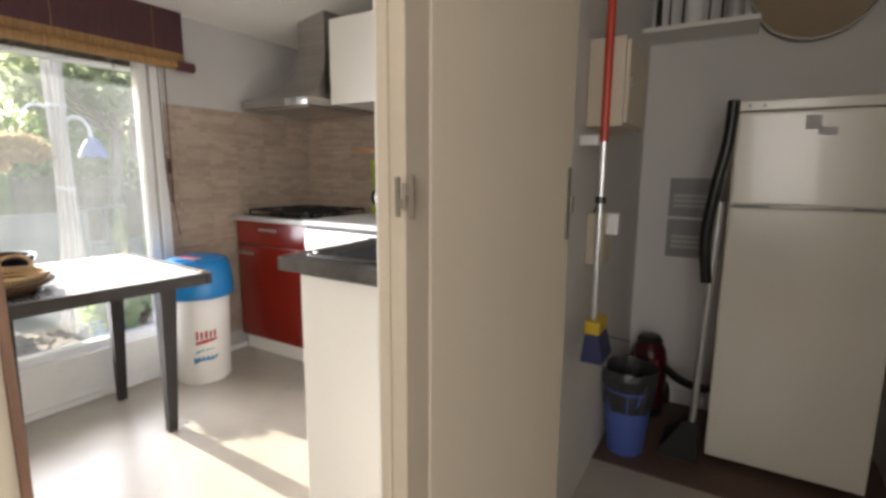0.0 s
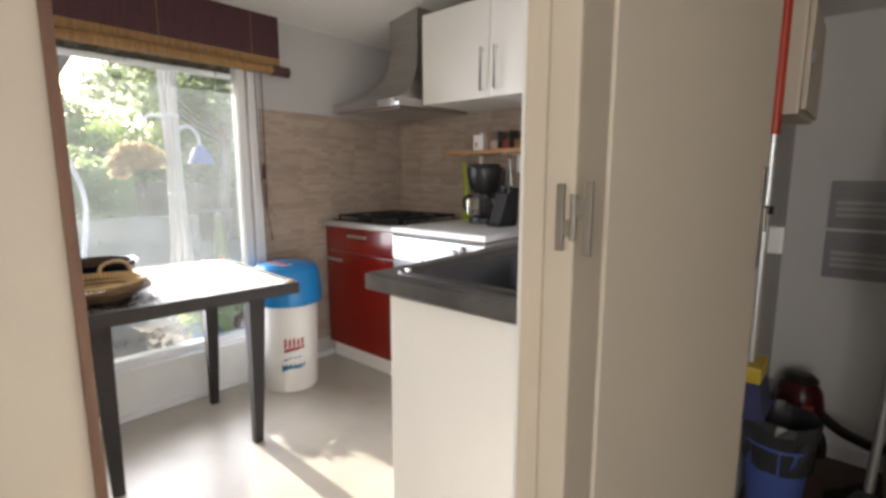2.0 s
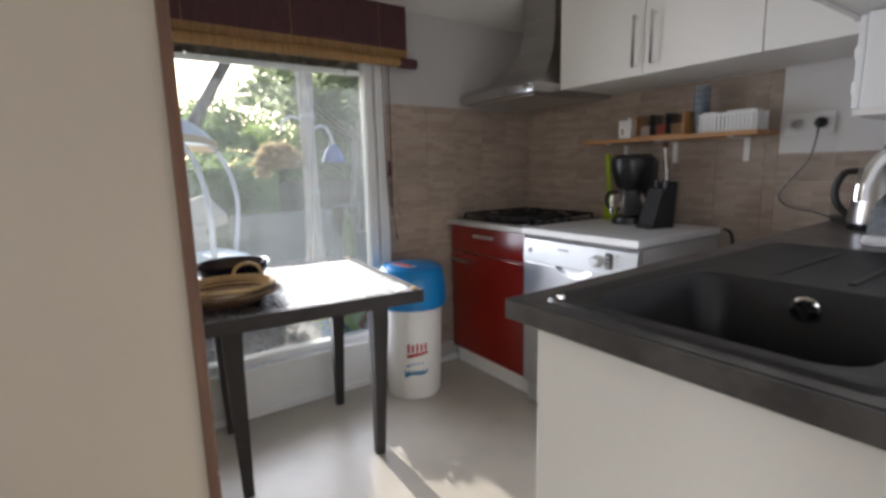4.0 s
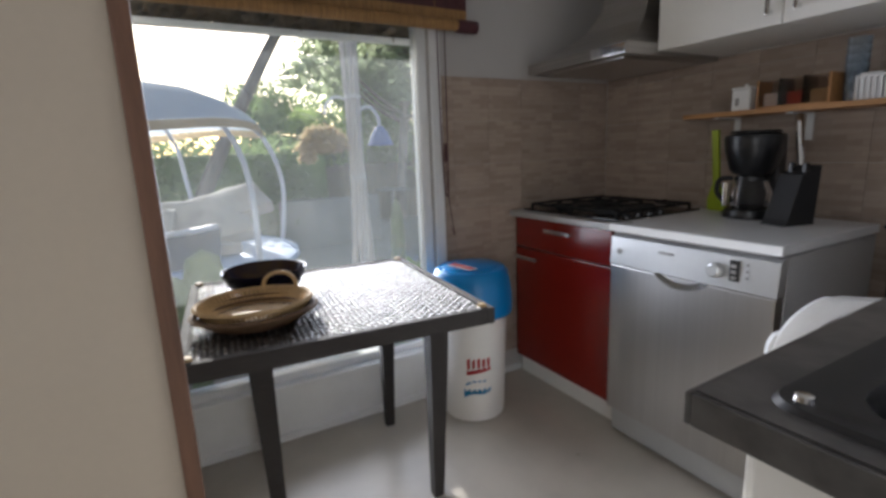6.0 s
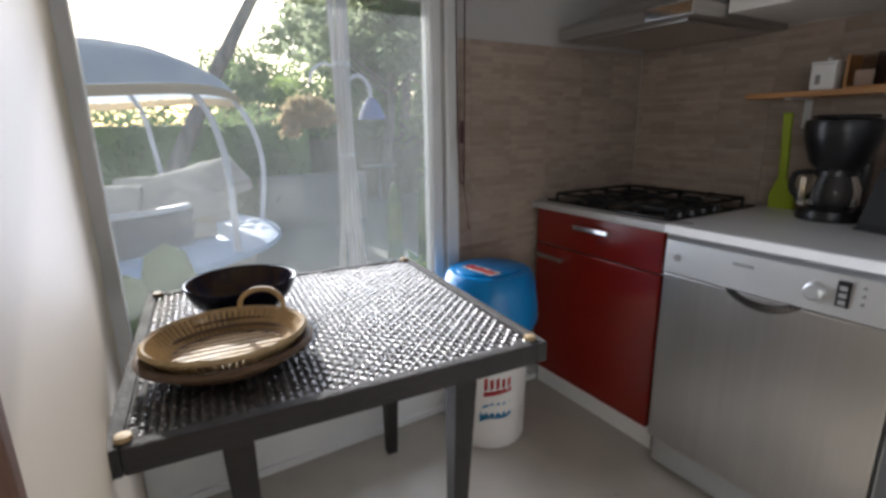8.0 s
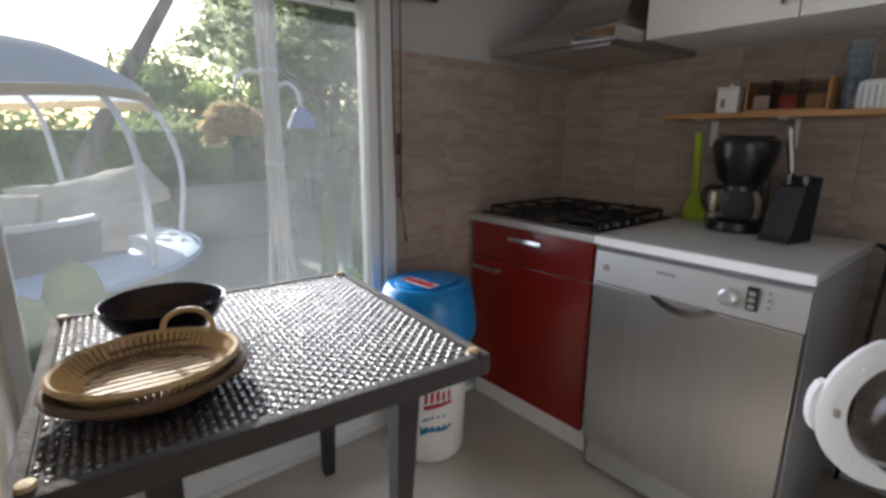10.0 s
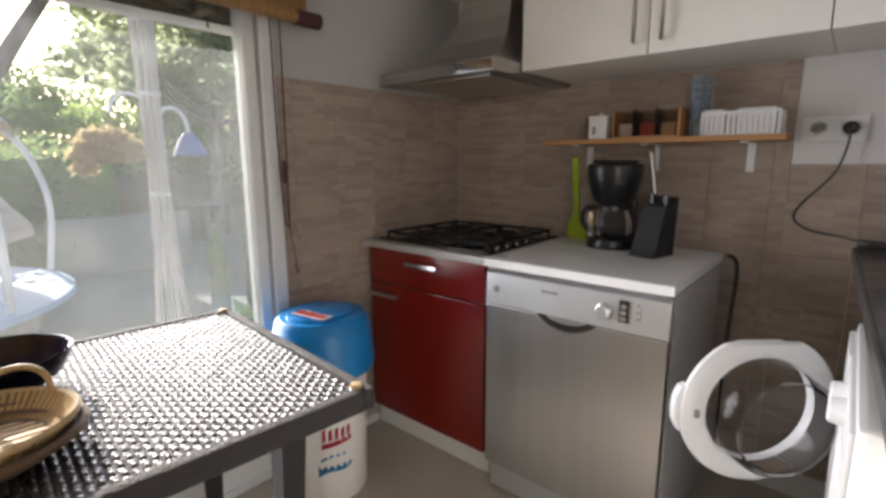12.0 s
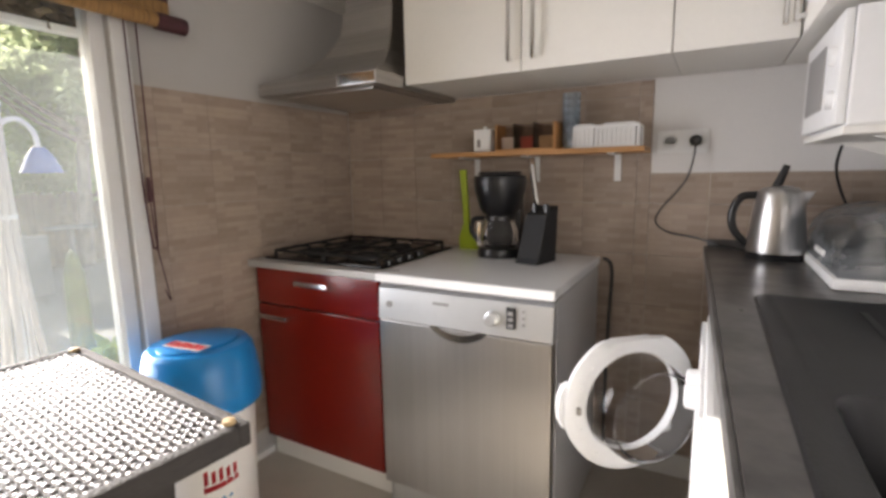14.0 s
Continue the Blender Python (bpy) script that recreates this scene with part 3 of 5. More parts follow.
solid("drain_hose", tube([(1.315, -0.12, 0.885), (1.345, -0.10, 0.84), (1.335, -0.08, 0.6), (1.33, -0.07, 0.3), (1.33, -0.06, 0.012)], 0.007), M["black_plastic"],
      "black hose hanging behind the dishwasher", "hose", smooth=True)

# washing machine, its door open
wm = thing("washing_machine", (1.674, -1.22, 0), "white front-loading washing machine with its door open", "washing machine")
bm = box((0.0, 0.0, 0.02), (0.58, 0.60, 0.85), 0.012)
part("body", bm, M["white_plastic"], wm)
part("soap_drawer", box((-0.012, 0.40, 0.735), (0.0, 0.585, 0.83), 0.005), M["white_plastic"], wm)
part("control_strip", box((-0.008, 0.02, 0.725), (0.0, 0.39, 0.835), 0.003), M["white_plastic"], wm)
for y in (0.30, 0.22):
    k = part("knob", lathe([(0, 0), (0.026, 0), (0.023, 0.022), (0.018, 0.026), (0, 0.026)], 24), M["white_plastic"], wm)
    k.matrix_local = pose(-0.008, y, 0.78, 0, -90, 0)
part("rim", lathe([(0.13, 0), (0.17, 0), (0.165, 0.014), (0.135, 0.014), (0.13, 0)], 40), M["white_plastic"], wm).matrix_local = pose(0.0, 0.38, 0.60, 0, -90, 0)
part("drum", lathe([(0.13, 0.0), (0.128, -0.004), (0.0, -0.004)], 40), M["hood_steel"], wm).matrix_local = pose(0.0, 0.38, 0.60, 0, -90, 0)
# the door: a ring with a flattened top and a deep clear bowl with a flat end
bm = lathe([(0.130, -0.006), (0.134, -0.018), (0.155, -0.022), (0.172, -0.019), (0.187, -0.005), (0.187, 0.006), (0.172, 0.015), (0.155, 0.017), (0.134, 0.015), (0.130, 0.010), (0.130, -0.006)], 64)
for v in bm.verts:
    v.co.y = min(v.co.y, 0.164)
wdoor = part("door_ring", bm, M["white_plastic"], wm, "white plastic door ring", smooth=True)
wdoor.matrix_local = pose(-0.160, 0.462, 0.635, 90, 0, 42)
part("glass_bowl", lathe([(0.131, 0.004), (0.128, 0.060), (0.124, 0.085), (0.114, 0.098), (0.104, 0.100), (0.096, 0.096), (0.0, 0.088)], 48), M["clear"], wdoor, "clear glass bowl", smooth=True)
part("glass_lip", lathe([(0.110, 0.098), (0.113, 0.101), (0.110, 0.104), (0.106, 0.101), (0.110, 0.098)], 48), M["clear"], wdoor, smooth=True)
for a in (35, 140, 160, 200, 230, 270, 320):
    part("screw", lathe([(0, 0.0165), (0.004, 0.0165), (0.003, 0.019), (0, 0.019)], 10, c=(0.158 * math.cos(radians(a)), 0.158 * math.sin(radians(a)), 0)), M["white_plastic"], wdoor)
part("catch", box((-0.162, -0.010, 0.016), (-0.152, 0.008, 0.026), 0.003), M["hinge"], wdoor)
part("door_grip", loft([[(x, y, z) for x, y in ((-0.172, -0.062), (-0.186, -0.055), (-0.197, -0.030), (-0.200, 0.0), (-0.197, 0.030), (-0.186, 0.055), (-0.172, 0.062))] for z in (-0.022, -0.001)]), M["white_plastic"], wdoor)
part("door_hinge", box((-0.03, 0.555, 0.58), (0.0, 0.595, 0.69), 0.005), M["white_plastic"], wm)
for x in (0.05, 0.53):
    for y in (0.05, 0.55):
        part("foot", cyl((x, y, 0), (x, y, 0.024), 0.02, seg=12), M["black_plastic"], wm)

# sink cabinet at the end of the run
sc = thing("sink_cabinet", (1.765, -1.728, -0.018), "white sink cabinet on metal legs at the end of the worktop", "cabinet")
part("end_panel", box((0.0, 0.0, 0.15), (0.605, 0.018, 0.908), 0.002), M["white_lam"], sc, "cream-white end panel")
part("body", box((0.002, 0.019, 0.15), (0.482, 0.50, 0.70), 0.002), M["white_lam"], sc)
part("door", box((-0.018, 0.02, 0.155), (0.0015, 0.54, 0.905), 0.003), M["white_lam"], sc)
for x in (0.07, 0.46):
    for y in (0.06, 0.48):
        lg = part("leg", cyl((x, y, 0.03), (x, y, 0.15), 0.017, seg=16), M["chrome"], sc, "metal leg")
        part("foot", lathe([(0, 0.018), (0.027, 0.018), (0.024, 0.03), (0, 0.03)], 16, c=(x, y, 0)), M["chrome"], lg)


def worktop():
    """The counter with a cut-out for the sink; front edge rolled."""
    bm = bmesh.new()
    x0, x1, y0, y1, z0, z1 = 1.712, 2.299, -1.742, -0.002, 0.919, 0.96
    hx0, hx1, hy0, hy1 = 1.775, 2.215, -1.690, -0.80
    for lo, hi in (((x0, y0, z0), (hx0, y1, z1)), ((hx1, y0, z0), (x1, y1, z1)), ((hx0, y0, z0), (hx1, hy0, z1)), ((hx0, hy1, z0), (hx1, y1, z1))):
        add_box(bm, lo, hi, 0)
    add_box(bm, (x1, y0, z0), (2.371, -1.503, z1), 0)
    bmesh.ops.remove_doubles(bm, verts=bm.verts, dist=0.0005)
    out_of_square(bm)
    return bm


def out_of_square(bm):
    """The long front edge runs slightly askew to the wall."""
    for v in bm.verts:
        if v.co.x < 1.74:
            v.co.x -= 0.055 * (v.co.y + 1.75) / 1.75


wt = solid("worktop", worktop(), M["stone"], "black stone-look laminate worktop with worn edge", "worktop", at=(0, 0, -0.022))
bm = bmesh.new()
for lo, hi in (((1.704, -1.750, 0.922), (1.7115, -0.002, 0.958)), ((1.7115, -1.750, 0.922), (2.371, -1.7425, 0.958))):
    add_box(bm, lo, hi, 0.003)
out_of_square(bm)
part("edge_band", bm, M["stone"], wt)
part("upstand", box((1.66, -0.022, 0.9605), (2.245, -0.003, 0.985), 0.003), M["stone"], wt)

sink = thing("kitchen_sink", (0.0, 0.02, -0.022), "black composite inset sink with drainer", "sink")


def sink_shell():
    """Rim, drainer tray and deep bowl in one skin."""
    bm = bmesh.new()
    ox0, ox1, oy0, oy1 = 1.757, 2.235, -1.735, -0.78
    loops = []
    def ring(x0, x1, y0, y1, z, r):
        pts = []
        for cx, cy, a0 in ((x1 - r, y1 - r, 0), (x0 + r, y1 - r, 90), (x0 + r, y0 + r, 180), (x1 - r, y0 + r, 270)):
            for k in range(5):
                a = radians(a0 + 22.5 * k)
                pts.append(bm.verts.new((cx + r * math.cos(a), cy + r * math.sin(a), z)))
        return pts
    def skin(a, b):
        for k in range(len(a)):
            q = (k + 1) % len(a)
            bm.faces.new((a[k], a[q], b[q], b[k]))
    a = ring(ox0, ox1, oy0, oy1, 0.9605, 0.03)
    b = ring(ox0 + 0.004, ox1 - 0.004, oy0 + 0.004, oy1 - 0.004, 0.9665, 0.03)
    c = ring(ox0 + 0.020, ox1 - 0.020, oy0 + 0.020, oy1 - 0.020, 0.9665, 0.03)
    d = ring(ox0 + 0.034, ox1 - 0.034, oy0 + 0.034, oy1 - 0.034, 0.9615, 0.03)
    for p, q in ((a, b), (b, c), (c, d)):
        skin(p, q)
    e = ring(1.805, 2.195, -1.69, -1.28, 0.9612, 0.06)
    f2 = ring(1.812, 2.188, -1.683, -1.287, 0.950, 0.06)
    g = ring(1.83, 2.17, -1.665, -1.305, 0.79, 0.06)
    h = ring(1.87, 2.13, -1.625, -1.345, 0.772, 0.05)
    for p, q in ((e, f2), (f2, g), (g, h)):
        skin(p, q)
    bm.faces.new(h)
    bmesh.ops.bridge_loops(bm, edges=list({ed for v in d + e for ed in v.link_edges if ed.verts[0] in d + e and ed.verts[1] in d + e and ((ed.verts[0] in d) == (ed.verts[1] in d))}))
    return bm


part("basin", sink_shell(), M["sink"], sink, smooth=True)
for k in (2, 4):
    part("drainer_rib", box((1.80 + 0.062 * k, -1.22, 0.9612), (1.812 + 0.062 * k, -0.86, 0.9645), 0.0015), M["sink"], sink)
part("drain", lathe([(0, 0.7725), (0.045, 0.7725), (0.042, 0.7765), (0.02, 0.775), (0, 0.775)], 24, c=(1.99, -1.51, 0)), M["chrome"], sink, "chrome strainer")
ov = part("overflow", lathe([(0, 0), (0.026, 0), (0.026, 0.003), (0.02, 0.005), (0, 0.004)], 24), M["chrome"], sink, "round chrome overflow with a cross")
ov.matrix_local = pose(2.01, -1.295, 0.918, 90, 0, 0)
for sz in ((0.018, 0.003), (0.003, 0.018)):
    part("cross", box((-sz[0], -sz[1], 0.005), (sz[0], sz[1], 0.007), 0.001), M["sink"], ov)
part("button", lathe([(0, 0.9668), (0.009, 0.9668), (0.008, 0.972), (0, 0.973)], 16, c=(1.785, -1.712, 0)), M["chrome"], sink)

tap = thing("kitchen_tap", (2.185, -0.95, 0.942), "tall curved chrome kitchen tap", "tap")
part("base", lathe([(0, 0), (0.027, 0), (0.027, 0.01), (0.02, 0.016), (0.02, 0.07), (0, 0.07)], 20), M["chrome"], tap, smooth=True)
part("spout", tube([(0, 0, 0.06), (0, 0, 0.17), (-0.02, -0.03, 0.235), (-0.075, -0.09, 0.26), (-0.13, -0.15, 0.235), (-0.15, -0.17, 0.185), (-0.152, -0.172, 0.15)], 0.0125, 14), M["chrome"], tap, smooth=True)
part("lever", tube([(0.02, 0, 0.05), (0.05, 0.02, 0.07), (0.1, 0.05, 0.10)], 0.006, 8), M["chrome"], tap, smooth=True)

# upper cabinets


def upper(x0, x1, label, handle):
    c = thing("wall_cabinet", (0, 0, 0), label, "wall cabinet", "white wall cabinets")
    part("body", box((x0, -0.40, 1.548), (x1, -0.002, 2.02 if x0 < 0.9 else 2.12), 0.002), M["white_lam"], c)
    d = part("door", box((x0 + 0.0015, -0.42, 1.545), (x1 - 0.0015, -0.4008, 2.02 if x0 < 0.9 else 2.12), 0.002), M["white_lam"], c)
    if handle is not None:
        bar_handle(d, handle, 0, -0.42, 1.575, True)


upper(0.632, 1.087, "white wall cabinet with a long bar handle, next to the hood", 1.045)
upper(1.088, 1.540, "white wall cabinet with a long bar handle", 1.128)
upper(1.541, 1.838, "narrow white wall cabinet in the corner", 1.795)
for k, (y0, y1, hy) in enumerate(((-0.86, -0.425, -0.47), (-1.30, -0.862, -0.91))):
    c = thing("wall_cabinet", (0, 0, 0), "white wall cabinet above the worktop", "wall cabinet", "white wall cabinets")
    part("body", box((1.862, y0, 1.548), (XW_R - 0.002, y1, 2.2), 0.002), M["white_lam"], c)
    d = part("door", box((1.842, y0 + 0.0015, 1.545), (1.861, y1 - 0.0015, 2.2), 0.002), M["white_lam"], c)
    bm = box((1.814, hy, 1.575), (1.824, hy + 0.012, 1.705), 0.003)
    add_box(bm, (1.82, hy, 1.58), (1.842, hy + 0.012, 1.592), 0.002)
    add_box(bm, (1.82, hy, 1.688), (1.842, hy + 0.012, 1.70), 0.002)
    part("handle", bm, M["chrome"], d)
c = thing("wall_cabinet", (0, 0, 0), "blind corner wall cabinet in white laminate", "wall cabinet", "white wall cabinets")
part("body", box((1.842, -0.42, 1.548), (XW_R - 0.002, -0.002, 2.2), 0.002), M["white_lam"], c)

# cooker hood
hood = thing("cooker_hood", (0, 0, 0), "brushed steel pyramid cooker hood with square duct", "cooker hood")
part("rim", loft([rect(0.05, 0.629, -0.60, -0.012, 1.53), rect(0.05, 0.629, -0.60, -0.012, 1.575)]), M["hood_steel"], hood)
part("canopy", loft([rect(0.052, 0.628, -0.598, -0.012, 1.5755), rect(0.155, 0.60, -0.51, -0.012, 1.615), rect(0.245, 0.575, -0.44, -0.012, 1.68), rect(0.305, 0.557, -0.39, -0.012, 1.77), rect(0.318, 0.552, -0.375, -0.012, 1.86)]), M["hood_steel"], hood, smooth=False)
part("duct", box((0.322, -0.37, 1.85), (0.548, -0.012, 2.16), 0.003), M["hood_steel"], hood)
# Chrome strip added where the rim shows a bright reflection, not known controls.
part("control_panel", box((0.455, -0.604, 1.534), (0.627, -0.6002, 1.571), 0.002), M["chrome"], hood, "polished strip standing in for a bright reflection")
part("grille", box((0.08, -0.55, 1.522), (0.58, -0.06, 1.5298), 0.003), M["steel"], hood)

# microwave on its bracket shelf
mw = thing("microwave_oven", (1.885, -0.70, 1.30), "white microwave oven on a wall shelf", "microwave")
part("body", box((0.012, 0.0, 0.0), (0.36, 0.45, 0.238), 0.006), M["white_plastic"], mw)
d = part("door", box((-0.006, 0.11, 0.004), (0.011, 0.447, 0.234), 0.005), M["white_plastic"], mw)
part("window", box((-0.0085, 0.17, 0.05), (-0.0062, 0.40, 0.195), 0.001), M["label"], d, "grey mesh window")
part("control_panel", box((-0.006, 0.003, 0.004), (0.011, 0.108, 0.234), 0.005), M["white_plastic"], mw)
for z in (0.06, 0.15):
    k = part("knob", lathe([(0, 0), (0.02, 0), (0.018, 0.014), (0, 0.016)], 20), M["white_plastic"], mw)
    k.matrix_local = pose(-0.006, 0.055, z, 0, -90, 0)
ms = thing("microwave_shelf", (0, 0, 0), "white shelf on brackets holding the microwave", "shelf")
part("board", box((1.89, -0.72, 1.282), (XW_R - 0.001, -0.22, 1.299), 0.003), M["white_lam"], ms)
for y in (-0.66, -0.30):
    part("bracket", loft([[(XW_R - 0.002, y, 1.281), (1.95, y, 1.281), (XW_R - 0.002, y, 1.16)], [(XW_R - 0.002, y + 0.012, 1.281), (1.95, y + 0.012, 1.281), (XW_R - 0.002, y + 0.012, 1.16)]]), M["white_lam"], ms)
solid("microwave_cable", tube([(1.99, -0.20, 1.30), (1.99, -0.12, 1.22), (2.02, -0.05, 1.14), (2.05, -0.03, 1.08)], 0.004, 6), M["black_plastic"], "black cable below the microwave", "cable", smooth=True)

# kitchen table
TABLE = pose(0.462, -1.79, 0, 0, 0, -5) @ Matrix.Diagonal((1, 1, 0.992, 1))
table = thing("dining_table", TABLE, "dark brown woven resin square table with shiny top", "table")
part("tabletop", box((-0.39, -0.40, 0.715), (0.39, 0.40, 0.742), 0.006), M["rattan"], table)
bm = bmesh.new()
for lo, hi in (((-0.40, -0.41, 0.70), (0.40, -0.385, 0.7485)), ((-0.40, 0.385, 0.70), (0.40, 0.41, 0.7485)), ((-0.40, -0.385, 0.70), (-0.377, 0.385, 0.7485)), ((0.377, -0.385, 0.70), (0.40, 0.385, 0.7485))):
    add_box(bm, lo, hi, 0.006)
part("border", bm, M["rattan"], table, "dark woven rim")


def woven_top():
    """Raised strands laid over and under one another, one small hump each."""
    verts, faces = [], []
    n = 50
    s, q = 0.752 / n, 0.768 / n
    prof = ((-1.0, 0.0), (-0.62, 0.72), (0.0, 1.0), (0.62, 0.72), (1.0, 0.0))
    for i in range(n):
        for j in range(n):
            x, y = -0.376 + (i + 0.5) * s, -0.384 + (j + 0.5) * q
            along = (i + j) % 2 == 0
            a, b, h2 = (0.60 * s, 0.34 * q, 0.0050) if along else (0.30 * s, 0.40 * q, 0.0022)
            o = len(verts)
            for u, hu in prof:
                for v, hv in prof:
                    verts.append((x + a * u, y + b * v, 0.7425 + h2 * min(hu, 1.0) * hv))
            for u in range(4):
                for v in range(4):
                    k = o + 5 * u + v
                    faces.append((k, k + 5, k + 6, k + 1))
    me = bpy.data.meshes.new("woven_strands")
    me.from_pydata(verts, [], faces)
    me.materials.append(M["weave"])
    for p in me.polygons:
        p.use_smooth = True
    return me


w = new("weave", woven_top())
w.parent = table
tagged(w, "glossy woven strands", kind="stuff")
def quad(cx, cy, h, z):
    return [(cx - h, cy - h, z), (cx + h, cy - h, z), (cx + h, cy + h, z), (cx - h, cy + h, z)]


for lx, ly, x, y in ((0.155, 0.305, 0.175, 0.315), (0.155, -0.215, 0.175, -0.225), (-0.355, 0.295, -0.35, 0.305), (-0.355, -0.215, -0.35, -0.225)):
    part("leg", loft([quad(lx, ly, 0.018, 0), quad(x, y, 0.031, 0.58), quad(x, y, 0.034, 0.714)]), M["rattan"], table, "tapered woven leg")
for sx in (-1, 1):
    for sy in (-1, 1):
        part("corner_clip", lathe([(0, 0.7486), (0.014, 0.7486), (0.012, 0.756), (0, 0.758)], 12, c=(sx * 0.372, sy * 0.382, 0)), M["straw"], table)

# bin
bin_ = thing("waste_bin", (0.215, -1.065, 0), "white plastic kitchen bin with bright blue swing lid", "bin")
part("bucket", lathe([(0, 0), (0.128, 0), (0.134, 0.01), (0.142, 0.3), (0.15, 0.50), (0.146, 0.50), (0.12, 0.02), (0, 0.015)], 40), M["bin_white"], bin_, smooth=True)
part("lid", lathe([(0.152, 0.475), (0.172, 0.47), (0.176, 0.49), (0.173, 0.54), (0.164, 0.61), (0.155, 0.65), (0.142, 0.664), (0.07, 0.670), (0, 0.671)], 40), M["bin_blue"], bin_, smooth=True)
part("flap", lathe([(0, 0.676), (0.11, 0.675), (0.124, 0.671), (0.124, 0.665)], 32, sx=0.85, sy=1.0), M["bin_blue"], bin_, smooth=True)

bin_.scale = (1.05, 1.05, 1.025)


def bin_mark(z0, z1, a0, a1, material, skew=0.0, wave=0.0):
    """A printed band that follows the bin's curve."""
    bm = bmesh.new()
    n = 10
    lo, hi = [], []
    for k in range(n + 1):
        a = radians(a0 + (a1 - a0) * k / n)
        r0 = 0.1335 + 0.0335 * ((z0 + z1) / 2) * 0.9
        w2 = wave * math.sin(k / n * math.pi * 2)
        zz = skew * k / n
        lo.append(bm.verts.new((r0 * math.cos(a), r0 * math.sin(a), z0 + zz + w2)))
        hi.append(bm.verts.new((r0 * math.cos(a), r0 * math.sin(a), z1 + zz + w2)))
    for k in range(n):
        bm.faces.new((lo[k], lo[k + 1], hi[k + 1], hi[k]))
    bmesh.ops.solidify(bm, geom=bm.faces, thickness=-0.0012)
    return part("printed_mark", bm, material, bin_)


bin_mark(0.222, 0.240, -44, -2, M["logo_red"], 0.018)
for k in range(5):
    bin_mark(0.245 + 0.003 * k, 0.292 - 0.004 * (k % 2), -43 + 8.5 * k, -38 + 8.5 * k, M["logo_red"], 0.008)
bin_mark(0.115, 0.165, -50, 2, M["logo_blue"], 0.035, 0.008)
bin_mark(0.172, 0.182, -46, 2, M["logo_blue"], 0.033, 0.006)
lm = part("printed_mark", box((-0.072, -0.024, 0), (0.072, 0.024, 0.002), 0.0005), M["bin_white"], bin_)
lm.matrix_local = pose(0.03, -0.06, 0.6765, 0, 0, 8)
for k in range(6):
    lm = part("printed_mark", box((-0.009, -0.018, 0), (0.009, 0.018 - 0.006 * (k % 2), 0.001), 0.0003), M["logo_red"], bin_)
    lm.matrix_local = pose(0.03 + 0.023 * (k - 2.5), -0.06 + 0.0032 * (k - 2.5), 0.6786, 0, 0, 8)

# roller blind of thin slats
bl = thing("bamboo_blind", (0, 0, 0), "plum-coloured slatted blind with tan band, half rolled up", "blind")
n = 34
for k in range(n):
    z = 1.735 + 0.40 * k / n
    tan = z < 1.785
    part("slat", box((0.030, -2.255, z), (0.037, -0.94, z + 0.0105), 0), M["blind_tan"] if tan else M["blind"], bl)
part("roll", tube([(0.052, -1.0, 1.722), (0.052, -0.90, 1.722)], 0.027, 16), M["blind"], bl, "plum end of the roll")
part("tan_roll_end", tube([(0.052, -2.235, 1.724), (0.052, -1.001, 1.724)], 0.024, 14), M["blind_tan"], bl)
for y in (-2.0, -1.55, -1.10):
    part("tape", box((0.038, y - 0.0012, 1.735), (0.040, y + 0.0012, 2.06), 0), M["blind_tan"], bl)
part("cord", tube([(0.05, -1.10, 1.71), (0.045, -1.095, 1.3), (0.045, -1.085, 1.02), (0.05, -1.075, 0.99), (0.045, -1.065, 1.05), (0.045, -1.06, 1.70)], 0.003, 6), M["blind"], bl, "plum pull cord")
part("tassel", cyl((0.045, -1.075, 1.14), (0.045, -1.075, 1.22), 0.008, 0.006, 10), M["blind"], bl)
part("cord", tube([(0.045, -1.075, 1.14), (0.046, -1.07, 1.0), (0.045, -1.05, 0.86), (0.05, -1.045, 0.80), (0.05, -1.06, 0.84)], 0.002, 6), M["blind"], bl)
# ---- things on the table ----
def on_table(x, y, z=0.749, turn=0):
    return pose(x - 0.003, y, z - 0.0058, 0, 0, turn)


bowl = thing("ceramic_bowl", on_table(0.318, -1.945), "round navy glazed ceramic bowl with brown glaze inside", "bowl")
part("outside", lathe([(0, 0.0), (0.060, 0.0), (0.064, 0.005), (0.092, 0.014), (0.114, 0.032), (0.128, 0.056), (0.136, 0.078), (0.1365, 0.081), (0.134, 0.0835), (0.1305, 0.082)], 56), M["navy"], bowl, smooth=True)
part("inside", lathe([(0.1305, 0.082), (0.127, 0.070), (0.119, 0.048), (0.105, 0.028), (0.085, 0.015), (0.06, 0.010), (0, 0.009)], 56), M["glaze_in"], bowl, smooth=True)


